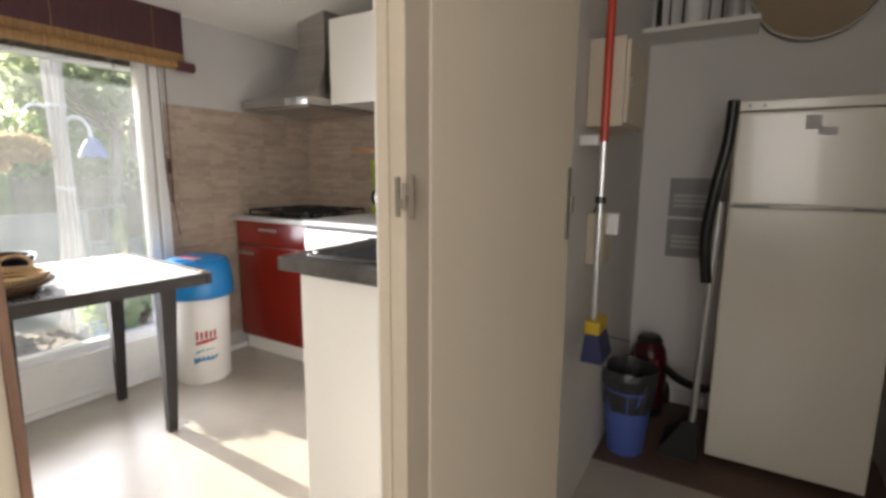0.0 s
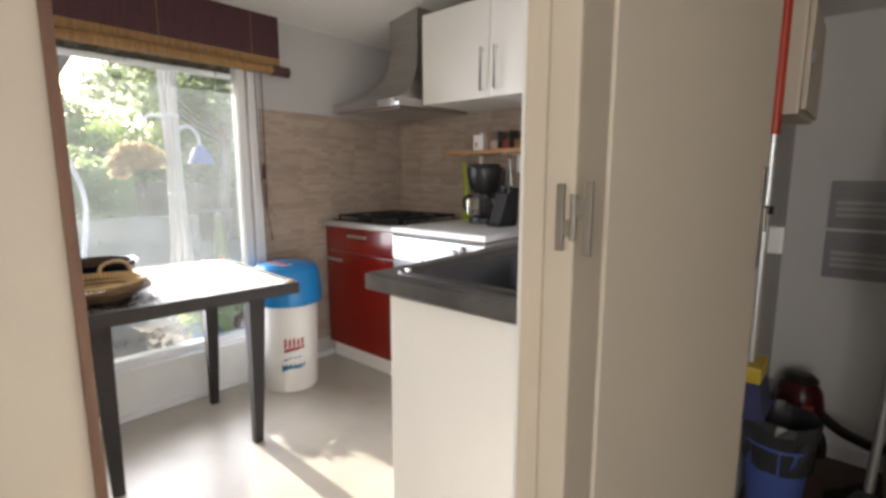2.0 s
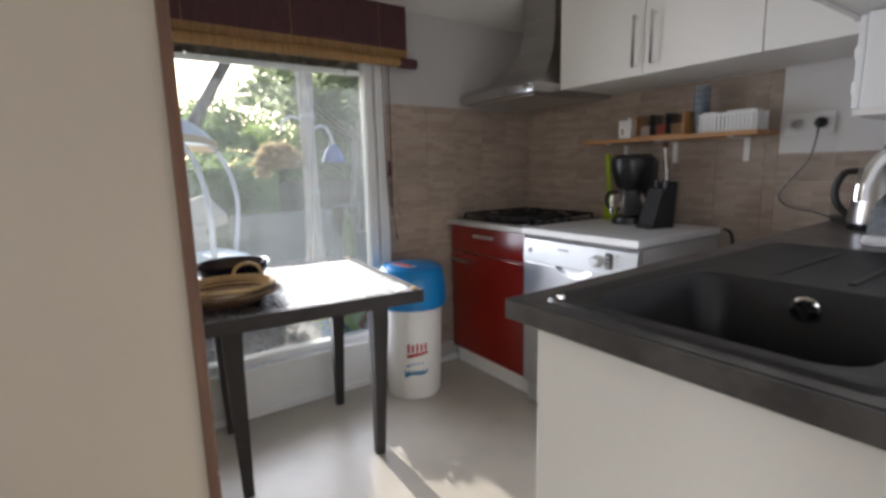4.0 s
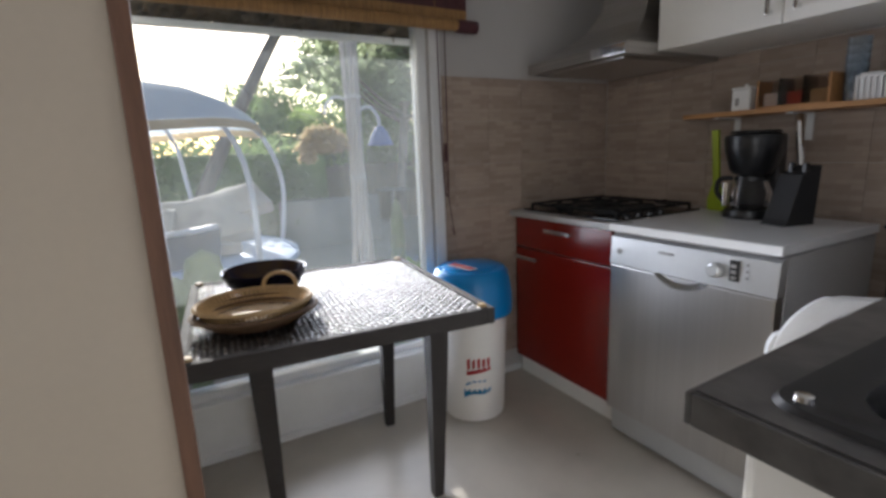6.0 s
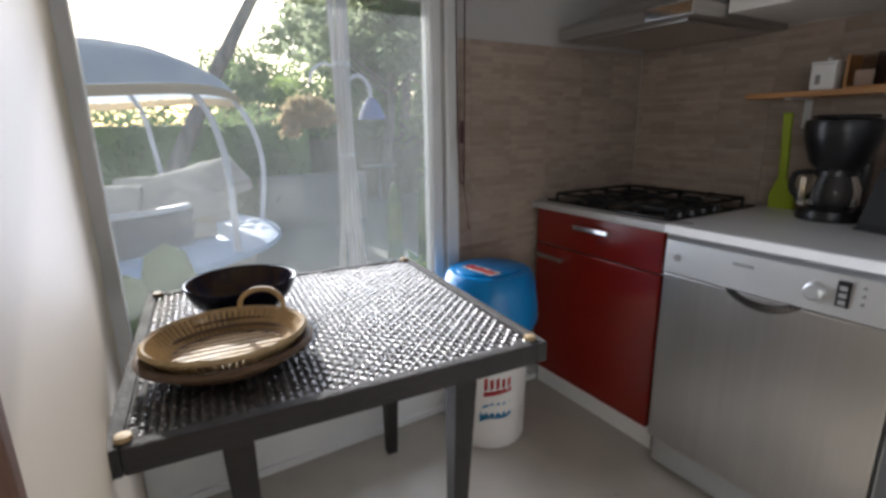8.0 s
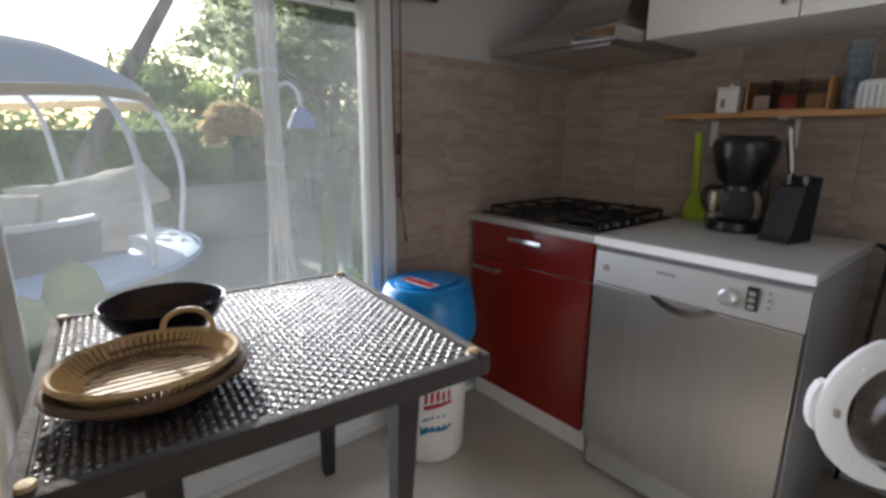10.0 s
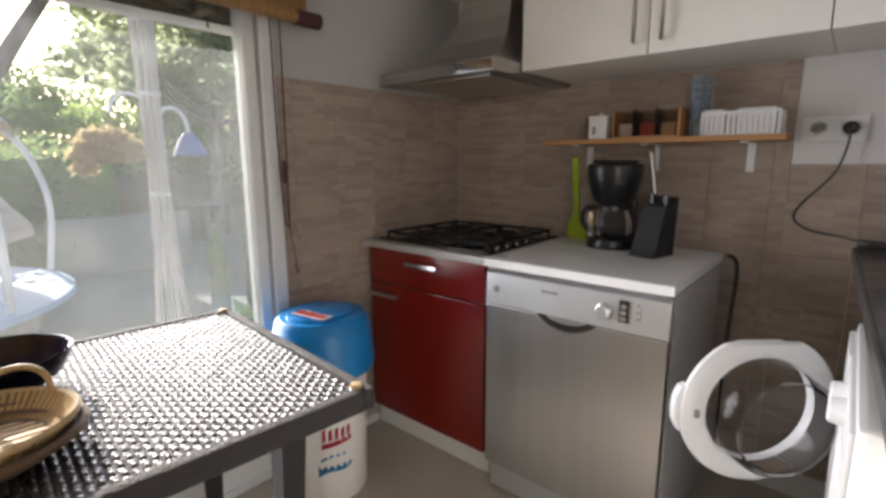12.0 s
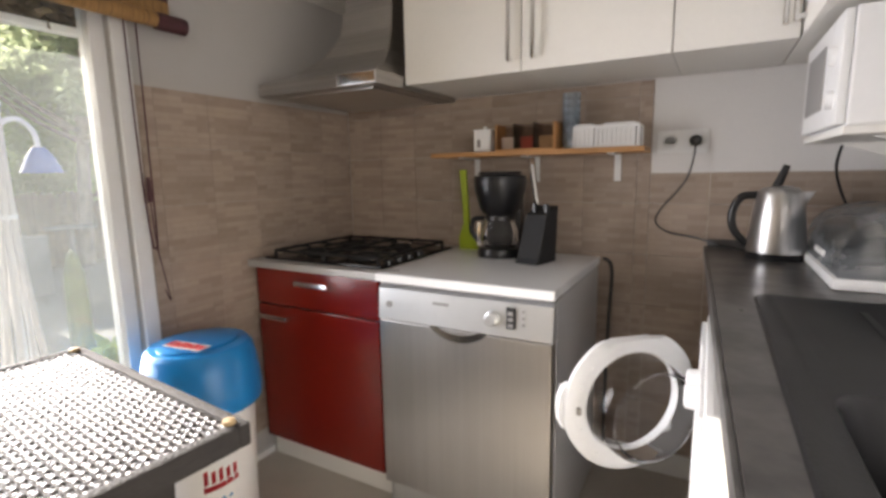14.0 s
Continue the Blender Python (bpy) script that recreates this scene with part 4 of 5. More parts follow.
def basket():
    b = thing("straw_basket", on_table(0.602, -2.02, 0.760, 86), "shallow oval straw basket with a looped handle on a wicker tray", "basket")
    sx, sy = 1.02, 0.90
    part("base", lathe([(0, 0.004), (0.10, 0.004), (0.112, 0.008), (0.112, 0.0), (0, 0.0)], 40, sx, sy), M["straw"], b)
    # woven base strips
    for k in range(9):
        y = -0.08 + 0.02 * k
        hw = 0.112 * sx * math.sqrt(max(0.05, 1 - (y / 0.105) ** 2)) * 0.95
        part("weft", box((-hw, y - 0.006, 0.0078), (hw, y + 0.006, 0.0098), 0.0008), M["straw"], b)
    for k in range(72):
        a = 2 * math.pi * k / 72
        ca, sa = math.cos(a), math.sin(a)
        p = [(r * sx * ca, r * sy * sa, z) for r, z in ((0.108, 0.006), (0.128, 0.022), (0.148, 0.045))]
        part("stake", tube(p, 0.0052, 5, 1.15), M["straw"], b)
    part("rim", lathe([(0.144, 0.043), (0.150, 0.039), (0.156, 0.045), (0.150, 0.052), (0.144, 0.047)], 48, sx, sy), M["straw"], b, smooth=True)
    pts = []
    for k in range(9):
        a = radians(56) + 0.36 * math.cos(math.pi * k / 8)
        up = math.sin(math.pi * k / 8)
        pts.append((0.150 * sx * math.cos(a) * (1 + 0.03 * up), 0.150 * sy * math.sin(a) * (1 + 0.03 * up), 0.045 + 0.046 * up ** 0.8))
    part("handle", tube(pts, 0.0058, 8), M["straw"], b, smooth=True)
    return b


basket()
mat_ = thing("wicker_tray", on_table(0.617, -2.022, 0.7495, 86), "brown coiled wicker tray under the straw basket", "tray")
for k in range(9):
    r = 0.006 + 0.0185 * k
    up = 0.011 * max(0, k - 5)
    part("coil", lathe([(max(0, q), z + up) for q, z in ((max(0, r - 0.009), 0.0), (r + 0.009, 0.0), (r + 0.0105, 0.005), (r + 0.005, 0.0100), (r, 0.0105), (max(0, r - 0.005), 0.0100), (max(0, r - 0.009), 0.006))], 40, 1.02, 0.88), M["straw_dark"], mat_, smooth=True)

# ---- shelf with its things ----
shelf = thing("wall_shelf", (0, 0, 0), "narrow orange pine wall shelf on white brackets", "shelf")
part("board", box((0.607, -0.20, 1.280), (1.453, -0.006, 1.299), 0.003), M["shelf_wood"], shelf)
for x in (0.725, 1.00, 1.325):
    part("bracket", box((x, -0.013, 1.175), (x + 0.026, -0.009, 1.2795), 0.001), M["white_plastic"], shelf, "white metal bracket")
    part("bracket_arm", box((x, -0.17, 1.2745), (x + 0.026, -0.013, 1.2797), 0.001), M["white_plastic"], shelf)
can = thing("lidded_jar", (0.825, -0.12, 1.2992), "small white square jar with a knob lid", "jar")
part("jar", box((-0.036, -0.036, 0), (0.036, 0.036, 0.082), 0.006), M["white_plastic"], can)
part("lid", box((-0.038, -0.038, 0.0822), (0.038, 0.038, 0.092), 0.004), M["white_plastic"], can)
part("knob", lathe([(0, 0.092), (0.006, 0.092), (0.009, 0.102), (0, 0.107)], 12), M["white_plastic"], can)
part("print", box((-0.02, -0.0372, 0.02), (-0.006, -0.0362, 0.05), 0), M["label"], can)
tb = thing("tea_box", (1.01, -0.115, 1.2992), "wooden box with clear compartments and tea bags", "box")
part("tray", box((-0.122, -0.05, 0), (0.122, 0.05, 0.008), 0.002), M["shelf_wood"], tb)
for x in (-0.122, -0.045, 0.035, 0.114):
    part("divider", box((x, -0.048, 0.008), (x + 0.008, 0.048, 0.105), 0.001), M["shelf_wood"] if x > 0.1 or x < -0.1 else M["smoke"], tb)
for y in (-0.05, 0.047):
    part("pane", box((-0.114, y, 0.008), (0.114, y + 0.003, 0.10), 0.0005), M["smoke"], tb)
for x, c in ((-0.10, "white_plastic"), (-0.02, "pot"), (0.055, "straw")):
    part("sachet", box((x, -0.035, 0.009), (x + 0.05, 0.03, 0.055), 0.004), M[c], tb)
gl = thing("glass_stack", (1.176, -0.10, 1.2992), "tall stack of clear tumblers", "glasses")
for k in range(4):
    z = 0.028 * k
    part("tumbler", lathe([(0.0, z), (0.026, z), (0.033, z + 0.125), (0.0315, z + 0.125), (0.025, z + 0.005), (0, z + 0.004)], 24), M["tumbler"], gl, smooth=True)
wb = thing("plastic_basket", (1.315, -0.11, 1.2992), "white plastic storage basket full of packets", "basket")
part("floor", box((-0.112, -0.05, 0), (0.112, 0.05, 0.004), 0.001), M["white_plastic"], wb)
for k in range(15):
    x = -0.112 + 0.016 * k
    for y in (-0.05, 0.047):
        part("slat", box((x - 0.0055, y, 0.004), (x + 0.0055, y + 0.003, 0.072), 0.0005), M["white_plastic"], wb)
for x in (-0.115, 0.112):
    part("side", box((x, -0.05, 0.004), (x + 0.003, 0.05, 0.072), 0.0005), M["white_plastic"], wb)
for y in (-0.053, 0.047):
    part("rim", box((-0.116, y, 0.070), (0.116, y + 0.006, 0.08), 0.002), M["white_plastic"], wb)
for x in (-0.08, 0.02, 0.07):
    part("packet", box((x - 0.03, -0.04, 0.005), (x + 0.03, 0.04, 0.088), 0.006), M["white_plastic"], wb)

# ---- on the dishwasher ----
spat = thing("silicone_spatula", pose(0.762, -0.155, 0.893, 8, 0, 0), "lime green silicone spatula leaning on the tiles", "spatula")
part("blade", loft([[(-0.042, -0.005, 0), (0.042, -0.005, 0), (0.042, 0.005, 0), (-0.042, 0.005, 0)], [(-0.040, -0.006, 0.05), (0.040, -0.006, 0.05), (0.040, 0.006, 0.05), (-0.040, 0.006, 0.05)],
                    [(-0.016, -0.008, 0.11), (0.016, -0.008, 0.11), (0.016, 0.008, 0.11), (-0.016, 0.008, 0.11)]]), M["lime"], spat)
part("handle", box((-0.014, -0.008, 0.105), (0.014, 0.008, 0.34), 0.006), M["lime"], spat)

cm = thing("coffee_maker", pose(0.945, -0.25, 0.8925, 0, 0, 8), "black filter coffee maker with glass jug", "coffee maker")
part("base", lathe([(0, 0), (0.088, 0), (0.09, 0.012), (0.085, 0.032), (0.07, 0.036), (0, 0.036)], 32), M["black_plastic"], cm, smooth=True)
part("column", box((-0.07, 0.055, 0.02), (0.07, 0.125, 0.30), 0.012), M["black_plastic"], cm)
part("filter_holder", lathe([(0, 0.165), (0.062, 0.165), (0.078, 0.185), (0.098, 0.255), (0.102, 0.295), (0.098, 0.31), (0.06, 0.316), (0, 0.316)], 36, 1.0, 1.0), M["black_plastic"], cm, smooth=True)
part("lid", lathe([(0, 0.3165), (0.085, 0.3165), (0.08, 0.326), (0, 0.328)], 32), M["black_plastic"], cm)
jug = part("jug", lathe([(0, 0.038), (0.062, 0.038), (0.072, 0.055), (0.07, 0.10), (0.055, 0.14), (0.052, 0.155), (0.054, 0.16)], 32), M["clear"], cm, "clear glass jug", smooth=True)
part("band", lathe([(0.056, 0.142), (0.0585, 0.142), (0.0575, 0.156), (0.056, 0.156)], 32), M["black_plastic"], jug)
part("handle", tube([(-0.055, -0.03, 0.15), (-0.09, -0.055, 0.145), (-0.098, -0.06, 0.10), (-0.075, -0.045, 0.06)], 0.009, 8), M["black_plastic"], jug, smooth=True)
part("steel_strip", box((-0.075, -0.062, 0.045), (-0.058, -0.056, 0.135), 0.002), M["chrome"], cm)

kb = thing("utensil_block", pose(1.115, -0.335, 0.8925, 0, 0, -14), "black knife block with a metal ladle behind it", "knife block")
part("block", loft([[(-0.045, -0.06, 0), (0.045, -0.06, 0), (0.045, 0.07, 0), (-0.045, 0.07, 0)], [(-0.045, -0.045, 0.02), (0.045, -0.045, 0.02), (0.045, 0.07, 0.02), (-0.045, 0.07, 0.02)],
                    [(-0.042, 0.005, 0.17), (0.042, 0.005, 0.17), (0.042, 0.085, 0.20), (-0.042, 0.085, 0.20)]]), M["navy_rubber"], kb)
for x, y, h2 in ((-0.022, 0.03, 0.07), (0.012, 0.05, 0.06), (0.028, 0.03, 0.05)):
    part("knife_handle", box((x - 0.008, y - 0.006, 0.17), (x + 0.008, y + 0.010, 0.19 + h2 * 0.3), 0.004), M["black_plastic"], kb)
solid("metal_ladle", tube([(1.10, -0.20, 0.893), (1.072, -0.165, 1.05), (1.04, -0.135, 1.19), (1.025, -0.12, 1.272)], 0.011, 8, 1.2), M["chrome"], "metal ladle standing behind the knife block", "ladle", smooth=True)

# ---- on the worktop ----
kt = thing("electric_kettle", (1.846, -0.21, 0.9385), "brushed steel kettle with black handle on its base", "kettle")
part("base", lathe([(0, 0), (0.078, 0), (0.08, 0.012), (0.072, 0.02), (0, 0.02)], 36), M["black_plastic"], kt, smooth=True)
part("body", lathe([(0, 0.0205), (0.078, 0.0205), (0.079, 0.03), (0.07, 0.13), (0.061, 0.198), (0.058, 0.206), (0, 0.206)], 44), M["steel"], kt, smooth=True)
part("lid", lathe([(0, 0.2062), (0.052, 0.2062), (0.046, 0.216), (0.02, 0.222), (0, 0.222)], 36), M["steel"], kt, smooth=True)
part("lid_knob", tube([(-0.012, 0.0, 0.214), (0.0, 0.0, 0.25), (0.012, 0, 0.285)], 0.013, 10, 0.7), M["black_plastic"], kt, smooth=True)
part("handle", tube([(-0.058, 0, 0.195), (-0.10, 0, 0.188), (-0.122, 0, 0.14), (-0.115, 0, 0.085), (-0.078, 0, 0.04)], 0.012, 10), M["black_plastic"], kt, smooth=True)
part("spout", loft([[(0.05, -0.018, 0.17), (0.066, -0.012, 0.17), (0.066, 0.012, 0.17), (0.05, 0.018, 0.17)], [(0.045, -0.02, 0.204), (0.086, -0.008, 0.206), (0.086, 0.008, 0.206), (0.045, 0.02, 0.204)]]), M["steel"], kt)

bb = thing("bread_bin", (2.08, -0.40, 0.9385), "white bread bin with a clear roll-top lid", "bread bin")
part("tray", box((-0.165, -0.24, 0.0), (0.165, 0.24, 0.028), 0.012), M["white_plastic"], bb)


def dome(x0, x1, y0, y1, h2, z0, n=14):
    bm = bmesh.new()
    rows2 = []
    for i in range(n + 1):
        a = math.pi * i / n
        x = (x0 + x1) / 2 - (x1 - x0) / 2 * math.cos(a)
        z = z0 + h2 * math.sin(a) ** 0.55
        ins = 0.012 * math.sin(a)
        rows2.append([bm.verts.new((x, y0 + ins, z)), bm.verts.new((x, y1 - ins, z))])
    for a, b in zip(rows2, rows2[1:]):
        bm.faces.new((a[0], a[1], b[1], b[0]))
    for s in (0, 1):
        bm.faces.new([r[s] for r in rows2])
    return bm


part("lid", dome(-0.155, 0.155, -0.23, 0.23, 0.15, 0.0285), M["lid_plastic"], bb, "smoky domed plastic lid", smooth=True)
part("grip", box((-0.158, -0.06, 0.05), (-0.148, 0.06, 0.065), 0.004), M["white_plastic"], bb)

sockets = thing("double_socket", (0, 0, 0), "white double wall socket with a black plug", "socket")
part("plate", box((1.475, -0.014, 1.275), (1.645, -0.0042, 1.358), 0.004), M["white_plastic"], sockets)
for x in (1.518, 1.602):
    part("well", lathe([(0, 0), (0.020, 0), (0.022, 0.003), (0.026, 0.004), (0.026, 0.0), (0, 0)], 28), M["white_plastic"], sockets).matrix_local = pose(x, -0.0141, 1.317, 90, 0, 0)
plug = thing("kettle_cable", (0, 0, 0), "black plug and cable hanging to the worktop", "cable")
part("plug", lathe([(0, 0.0), (0.02, 0.0), (0.019, 0.018), (0.012, 0.028), (0, 0.03)], 20), M["black_plastic"], plug).matrix_local = pose(1.602, -0.019, 1.317, 90, 0, 0)
part("cable", tube([(1.602, -0.045, 1.315), (1.60, -0.05, 1.26), (1.575, -0.04, 1.17), (1.50, -0.03, 1.07), (1.485, -0.03, 1.02), (1.53, -0.035, 0.985), (1.62, -0.06, 0.972), (1.70, -0.10, 0.955), (1.78, -0.2, 0.952)], 0.0035, 6), M["black_plastic"], plug, smooth=True)

# ---- utility nook ----
fr = thing("fridge_freezer", pose(2.708, -0.52, 0) @ Matrix.Diagonal((0.9, 1, 0.96, 1)), "old white two-door fridge freezer with glossy enamel", "fridge")
part("body", box((0.0, 0.045, 0.03), (0.56, 0.50, 1.465), 0.008), M["enamel"], fr)
part("top_cap", box((0.0, 0.0, 1.437), (0.56, 0.50, 1.475), 0.006), M["enamel"], fr)
d1 = part("freezer_door", box((0.002, 0.0, 1.092), (0.558, 0.043, 1.434), 0.010), M["enamel"], fr)
d2 = part("fridge_door", box((0.002, 0.0, 0.045), (0.558, 0.043, 1.082), 0.010), M["enamel"], fr)
part("grip", box((0.02, -0.004, 1.083), (0.14, 0.004, 1.0905), 0.001), M["vent"], d2)
part("grip", box((0.40, -0.004, 1.083), (0.54, 0.004, 1.0905), 0.001), M["vent"], d2)
part("badge", box((0.225, -0.002, 1.365), (0.275, 0.001, 1.415), 0.001), M["vent_lt"], d1)
part("badge", box((0.265, -0.002, 1.345), (0.325, 0.001, 1.372), 0.001), M["vent_lt"], d1)
for x in (0.04, 0.09):
    part("lamp", cyl((x, -0.002, 1.456), (x, 0.004, 1.456), 0.006, seg=10), M["vent"], fr)
for x in (0.05, 0.51):
    for y in (0.08, 0.46):
        part("foot", cyl((x, y, 0), (x, y, 0.032), 0.016, seg=10), M["black_plastic"], fr)

fb = thing("fuse_box", pose(2.317, -1.08, 1.297) @ Matrix.Diagonal((1.25, 1, 0.94, 1)), "cream wall-mounted fuse box", "fuse box")
part("case", box((0.0, 0.0, 0.0), (0.085, 0.32, 0.27), 0.006), M["cream_trim"], fb)
part("cover", box((0.0852, 0.01, 0.01), (0.094, 0.31, 0.26), 0.004), M["cream_trim"], fb)
part("latch", box((0.094, 0.03, 0.12), (0.099, 0.04, 0.15), 0.001), M["vent"], fb)
jb = thing("junction_box", (2.317, -1.00, 0.86), "small cream electrical box with a loose adapter", "electrical box")
part("case", box((0.0, 0.0, 0.0), (0.055, 0.11, 0.17), 0.005), M["cream_trim"], jb)
part("adapter", box((0.056, 0.02, 0.10), (0.095, 0.07, 0.17), 0.008), M["white_plastic"], jb, "white plug-in adapter")
solid("wall_cable", tube([(2.36, -0.98, 1.296), (2.355, -0.97, 1.12), (2.33, -0.96, 1.03)], 0.004, 6), M["black_plastic"], "dark cable below the fuse box", "cable", smooth=True)
solid("appliance_cable", tube([(2.295, -0.95, 0.86), (2.29, -0.85, 0.70), (2.31, -0.65, 0.52), (2.33, -0.4, 0.42), (2.36, -0.27, 0.37)], 0.004, 6), M["vent"], "grey cable hanging down to the vacuum cleaner", "cable", smooth=True)

for z in (0.755, 0.952):
    v = thing("wall_vent", pose(2.452, -0.012, z) @ Matrix.Diagonal((1, 1, 1.0, 1)), "grey square ventilation grille on the wall", "vent", "wall vents")
    part("frame", box((0, 0, 0), (0.235, 0.011, 0.185), 0.003), M["vent"], v)
    for k in range(6):
        part("slat", box((0.022, -0.006, 0.022 + 0.024 * k), (0.213, 0.0, 0.036 + 0.024 * k), 0.002), M["vent_lt"] if k in (1, 2, 3) else M["vent"], v)

ns = thing("nook_shelf", (0, 0, 0), "white wall shelf holding bottles in the nook", "shelf")
part("board", box((2.3175, -0.25, 1.760), (2.752, -0.002, 1.780), 0.003), M["white_lam"], ns)
for x, r, h2, mm in ((2.40, 0.012, 0.26, "black_plastic"), (2.47, 0.03, 0.22, "clear"), (2.54, 0.036, 0.19, "white_plastic"), (2.62, 0.028, 0.24, "clear"), (2.69, 0.034, 0.20, "dw_panel")):
    solid("bottle", lathe([(0, 0), (r, 0), (r, h2 * 0.65), (r * 0.4, h2 * 0.8), (r * 0.4, h2), (0, h2)], 20), M[mm], "bottle standing on the nook shelf", "bottle", "bottles on the nook shelf", at=(x - 0.03, -0.17, 1.7802), smooth=True)
sv = thing("round_sieve", pose(2.935, -0.012, 1.925, 90, 0, 0), "large round sieve with dark rim hung on the wall", "sieve")
part("rim", lathe([(0.205, 0.0), (0.225, 0.0), (0.225, 0.05), (0.217, 0.05), (0.205, 0.01)], 48), M["hinge"], sv, "dark wooden rim", smooth=True)
part("mesh_disc", lathe([(0, 0.030), (0.214, 0.030), (0.214, 0.034), (0, 0.034)], 48), M["canvas"], sv)
solid("wall_hook", cyl((2.935, -0.03, 2.155), (2.935, 0.0, 2.155), 0.006, seg=10), M["hinge"], "small metal hook in the nook wall", "hook")

vc = thing("vacuum_cleaner", pose(2.435, -0.17, 0, 0, 0, 20), "dark red cylinder vacuum cleaner standing upright", "vacuum cleaner")
part("shell", loft([[(0.075 * s * math.cos(2 * math.pi * k / 20), 0.085 * s * math.sin(2 * math.pi * k / 20) + dy, z) for k in range(20)]
                    for s, dy, z in ((0.5, 0, 0.015), (1.0, 0, 0.05), (1.12, -0.005, 0.16), (1.1, -0.008, 0.26), (0.95, -0.01, 0.33), (0.6, -0.01, 0.375), (0.2, -0.01, 0.39))]), M["vac_red"], vc, smooth=True)
part("bumper", lathe([(0.04, 0), (0.075, 0.002), (0.078, 0.03), (0.05, 0.034), (0.04, 0.0)], 24), M["black_plastic"], vc)
part("top_cap", lathe([(0.055, 0.365), (0.058, 0.372), (0.04, 0.392), (0, 0.397)], 24, c=(0, -0.01, 0)), M["black_plastic"], vc, smooth=True)
for s in (-1, 1):
    part("wheel", cyl((s * 0.082, 0.03, 0.09), (s * 0.104, 0.03, 0.09), 0.055, seg=24), M["black_plastic"], vc)
part("stripe", box((-0.018, -0.112, 0.12), (0.018, -0.098, 0.30), 0.004), M["pot"], vc, "paler red panel")
part("hose", tube([(0.06, -0.05, 0.25), (0.12, -0.12, 0.22), (0.18, -0.24, 0.24), (0.20, -0.38, 0.34)], 0.02, 10), M["black_plastic"], vc, "ribbed black hose", smooth=True)
vw = thing("vacuum_wand", pose(-0.017, 0.0, 0) @ Matrix.Diagonal((1, 1, 0.96, 1)), "grey vacuum wand with black floor head leaning on the fridge", "vacuum wand")
part("pipe", tube([(2.672, -0.50, 0.10), (2.70, -0.535, 1.10)], 0.014, 12), M["dw_panel"], vw, smooth=True)
part("handle_hose", tube([(2.712, -0.555, 1.475), (2.706, -0.555, 1.33), (2.676, -0.555, 1.12), (2.662, -0.55, 0.95), (2.678, -0.54, 0.78)], 0.020, 10), M["black_plastic"], vw, smooth=True)
part("floor_head", loft([rect(2.56, 2.70, -0.55, -0.34, 0.002), rect(2.565, 2.70, -0.545, -0.35, 0.035), rect(2.61, 2.70, -0.53, -0.43, 0.11), rect(2.645, 2.695, -0.52, -0.47, 0.17)]), M["navy_rubber"], vw)

bk = thing("blue_bucket", (2.415, -0.57, 0), "blue plastic bucket lined with a dark bag", "bucket")
part("bucket", lathe([(0, 0), (0.075, 0), (0.078, 0.004), (0.102, 0.275), (0.108, 0.28), (0.108, 0.288), (0.099, 0.286), (0.074, 0.008), (0, 0.008)], 36, 0.95, 1.0), M["blue_bucket"], bk, smooth=True)
bm = lathe([(0.096, 0.20), (0.104, 0.288), (0.112, 0.335), (0.110, 0.37), (0.104, 0.345), (0.085, 0.25), (0.0, 0.22)], 28)
for v in bm.verts:
    v.co += Vector((noise.noise(v.co * 28), noise.noise(v.co * 28 + Vector((5, 0, 0))), noise.noise(v.co * 20 + Vector((0, 9, 0))))) * 0.010
part("bag", bm, M["bag"], bk, "crumpled dark bag")
broom = thing("broom", (2.385, -1.12, -0.03), "hanging broom with red handle and blue-yellow head", "broom")
part("pole", cyl((0, 0, 0.74), (0, 0, 1.28), 0.010, seg=12), M["dw_panel"], broom)
part("grip", cyl((0, 0, 1.2802), (0, 0, 2.02), 0.012, seg=12), M["orange_red"], broom, "red handle")
part("clamp", cyl((0, 0, 1.10), (0, 0, 1.12), 0.015, seg=12), M["black_plastic"], broom)
part("head", box((-0.016, -0.05, 0.705), (0.03, 0.06, 0.745), 0.006), M["yellow"], broom)
part("bristles", loft([rect(-0.014, 0.028, -0.048, 0.058, 0.704), rect(-0.02, 0.045, -0.06, 0.075, 0.62)]), M["navy_plastic"], broom)
solid("wall_clip", box((2.317, -1.135, 1.24), (2.372, -1.105, 1.27), 0.002), M["white_plastic"], "small white clip holding the broom", "clip")
solid("orange_duster", lathe([(0, 0), (0.03, 0.004), (0.045, 0.03), (0.04, 0.06), (0.015, 0.085), (0, 0.088)], 20), M["orange"], "small orange plastic duster on the floor", "duster", at=(2.45, -1.32, 0), smooth=True)
solid("baseboard_nook", box((2.317, -0.02, 0), (3.30, -0.0, 0.07), 0.003), M["pvc"], "white skirting in the nook", "baseboard", kind="structure")
solid("floor_nook", box((2.317, -0.72, 0.0005), (3.309, -0.001, 0.006), 0), mat("brown_lino", (0.13, 0.08, 0.06), 0.55, vary=0.2, scale=6, grain=120), "dark brown floor covering in the nook", "floor", kind="structure")

# white unpatterned board round the sockets
solid("wall_board", box((1.457, -0.004, 1.206), (XW_R - 0.001, -0.0005, 1.547), 0.001), M["wall_white"], "white painted board above the tiles", "wall", kind="structure")

# ---- garden ----
GZ = -0.28
bm = bmesh.new()
bmesh.ops.create_grid(bm, x_segments=2, y_segments=2, size=300, matrix=Matrix.Translation((-300.3, 0, GZ)))
solid("ground", bm, M["paving"], "pale dusty garden ground", "ground", kind="structure")
bm = bmesh.new()
bmesh.ops.create_grid(bm, x_segments=2, y_segments=2, size=1, matrix=Matrix.Translation((-1.4, -1.6, GZ + 0.01)) @ Matrix.Diagonal((1.1, 2.6, 1, 1)))
solid("gravel_bed", bm, M["grass_dry"], "gravel and pine needle bed below the window", "ground", kind="structure")


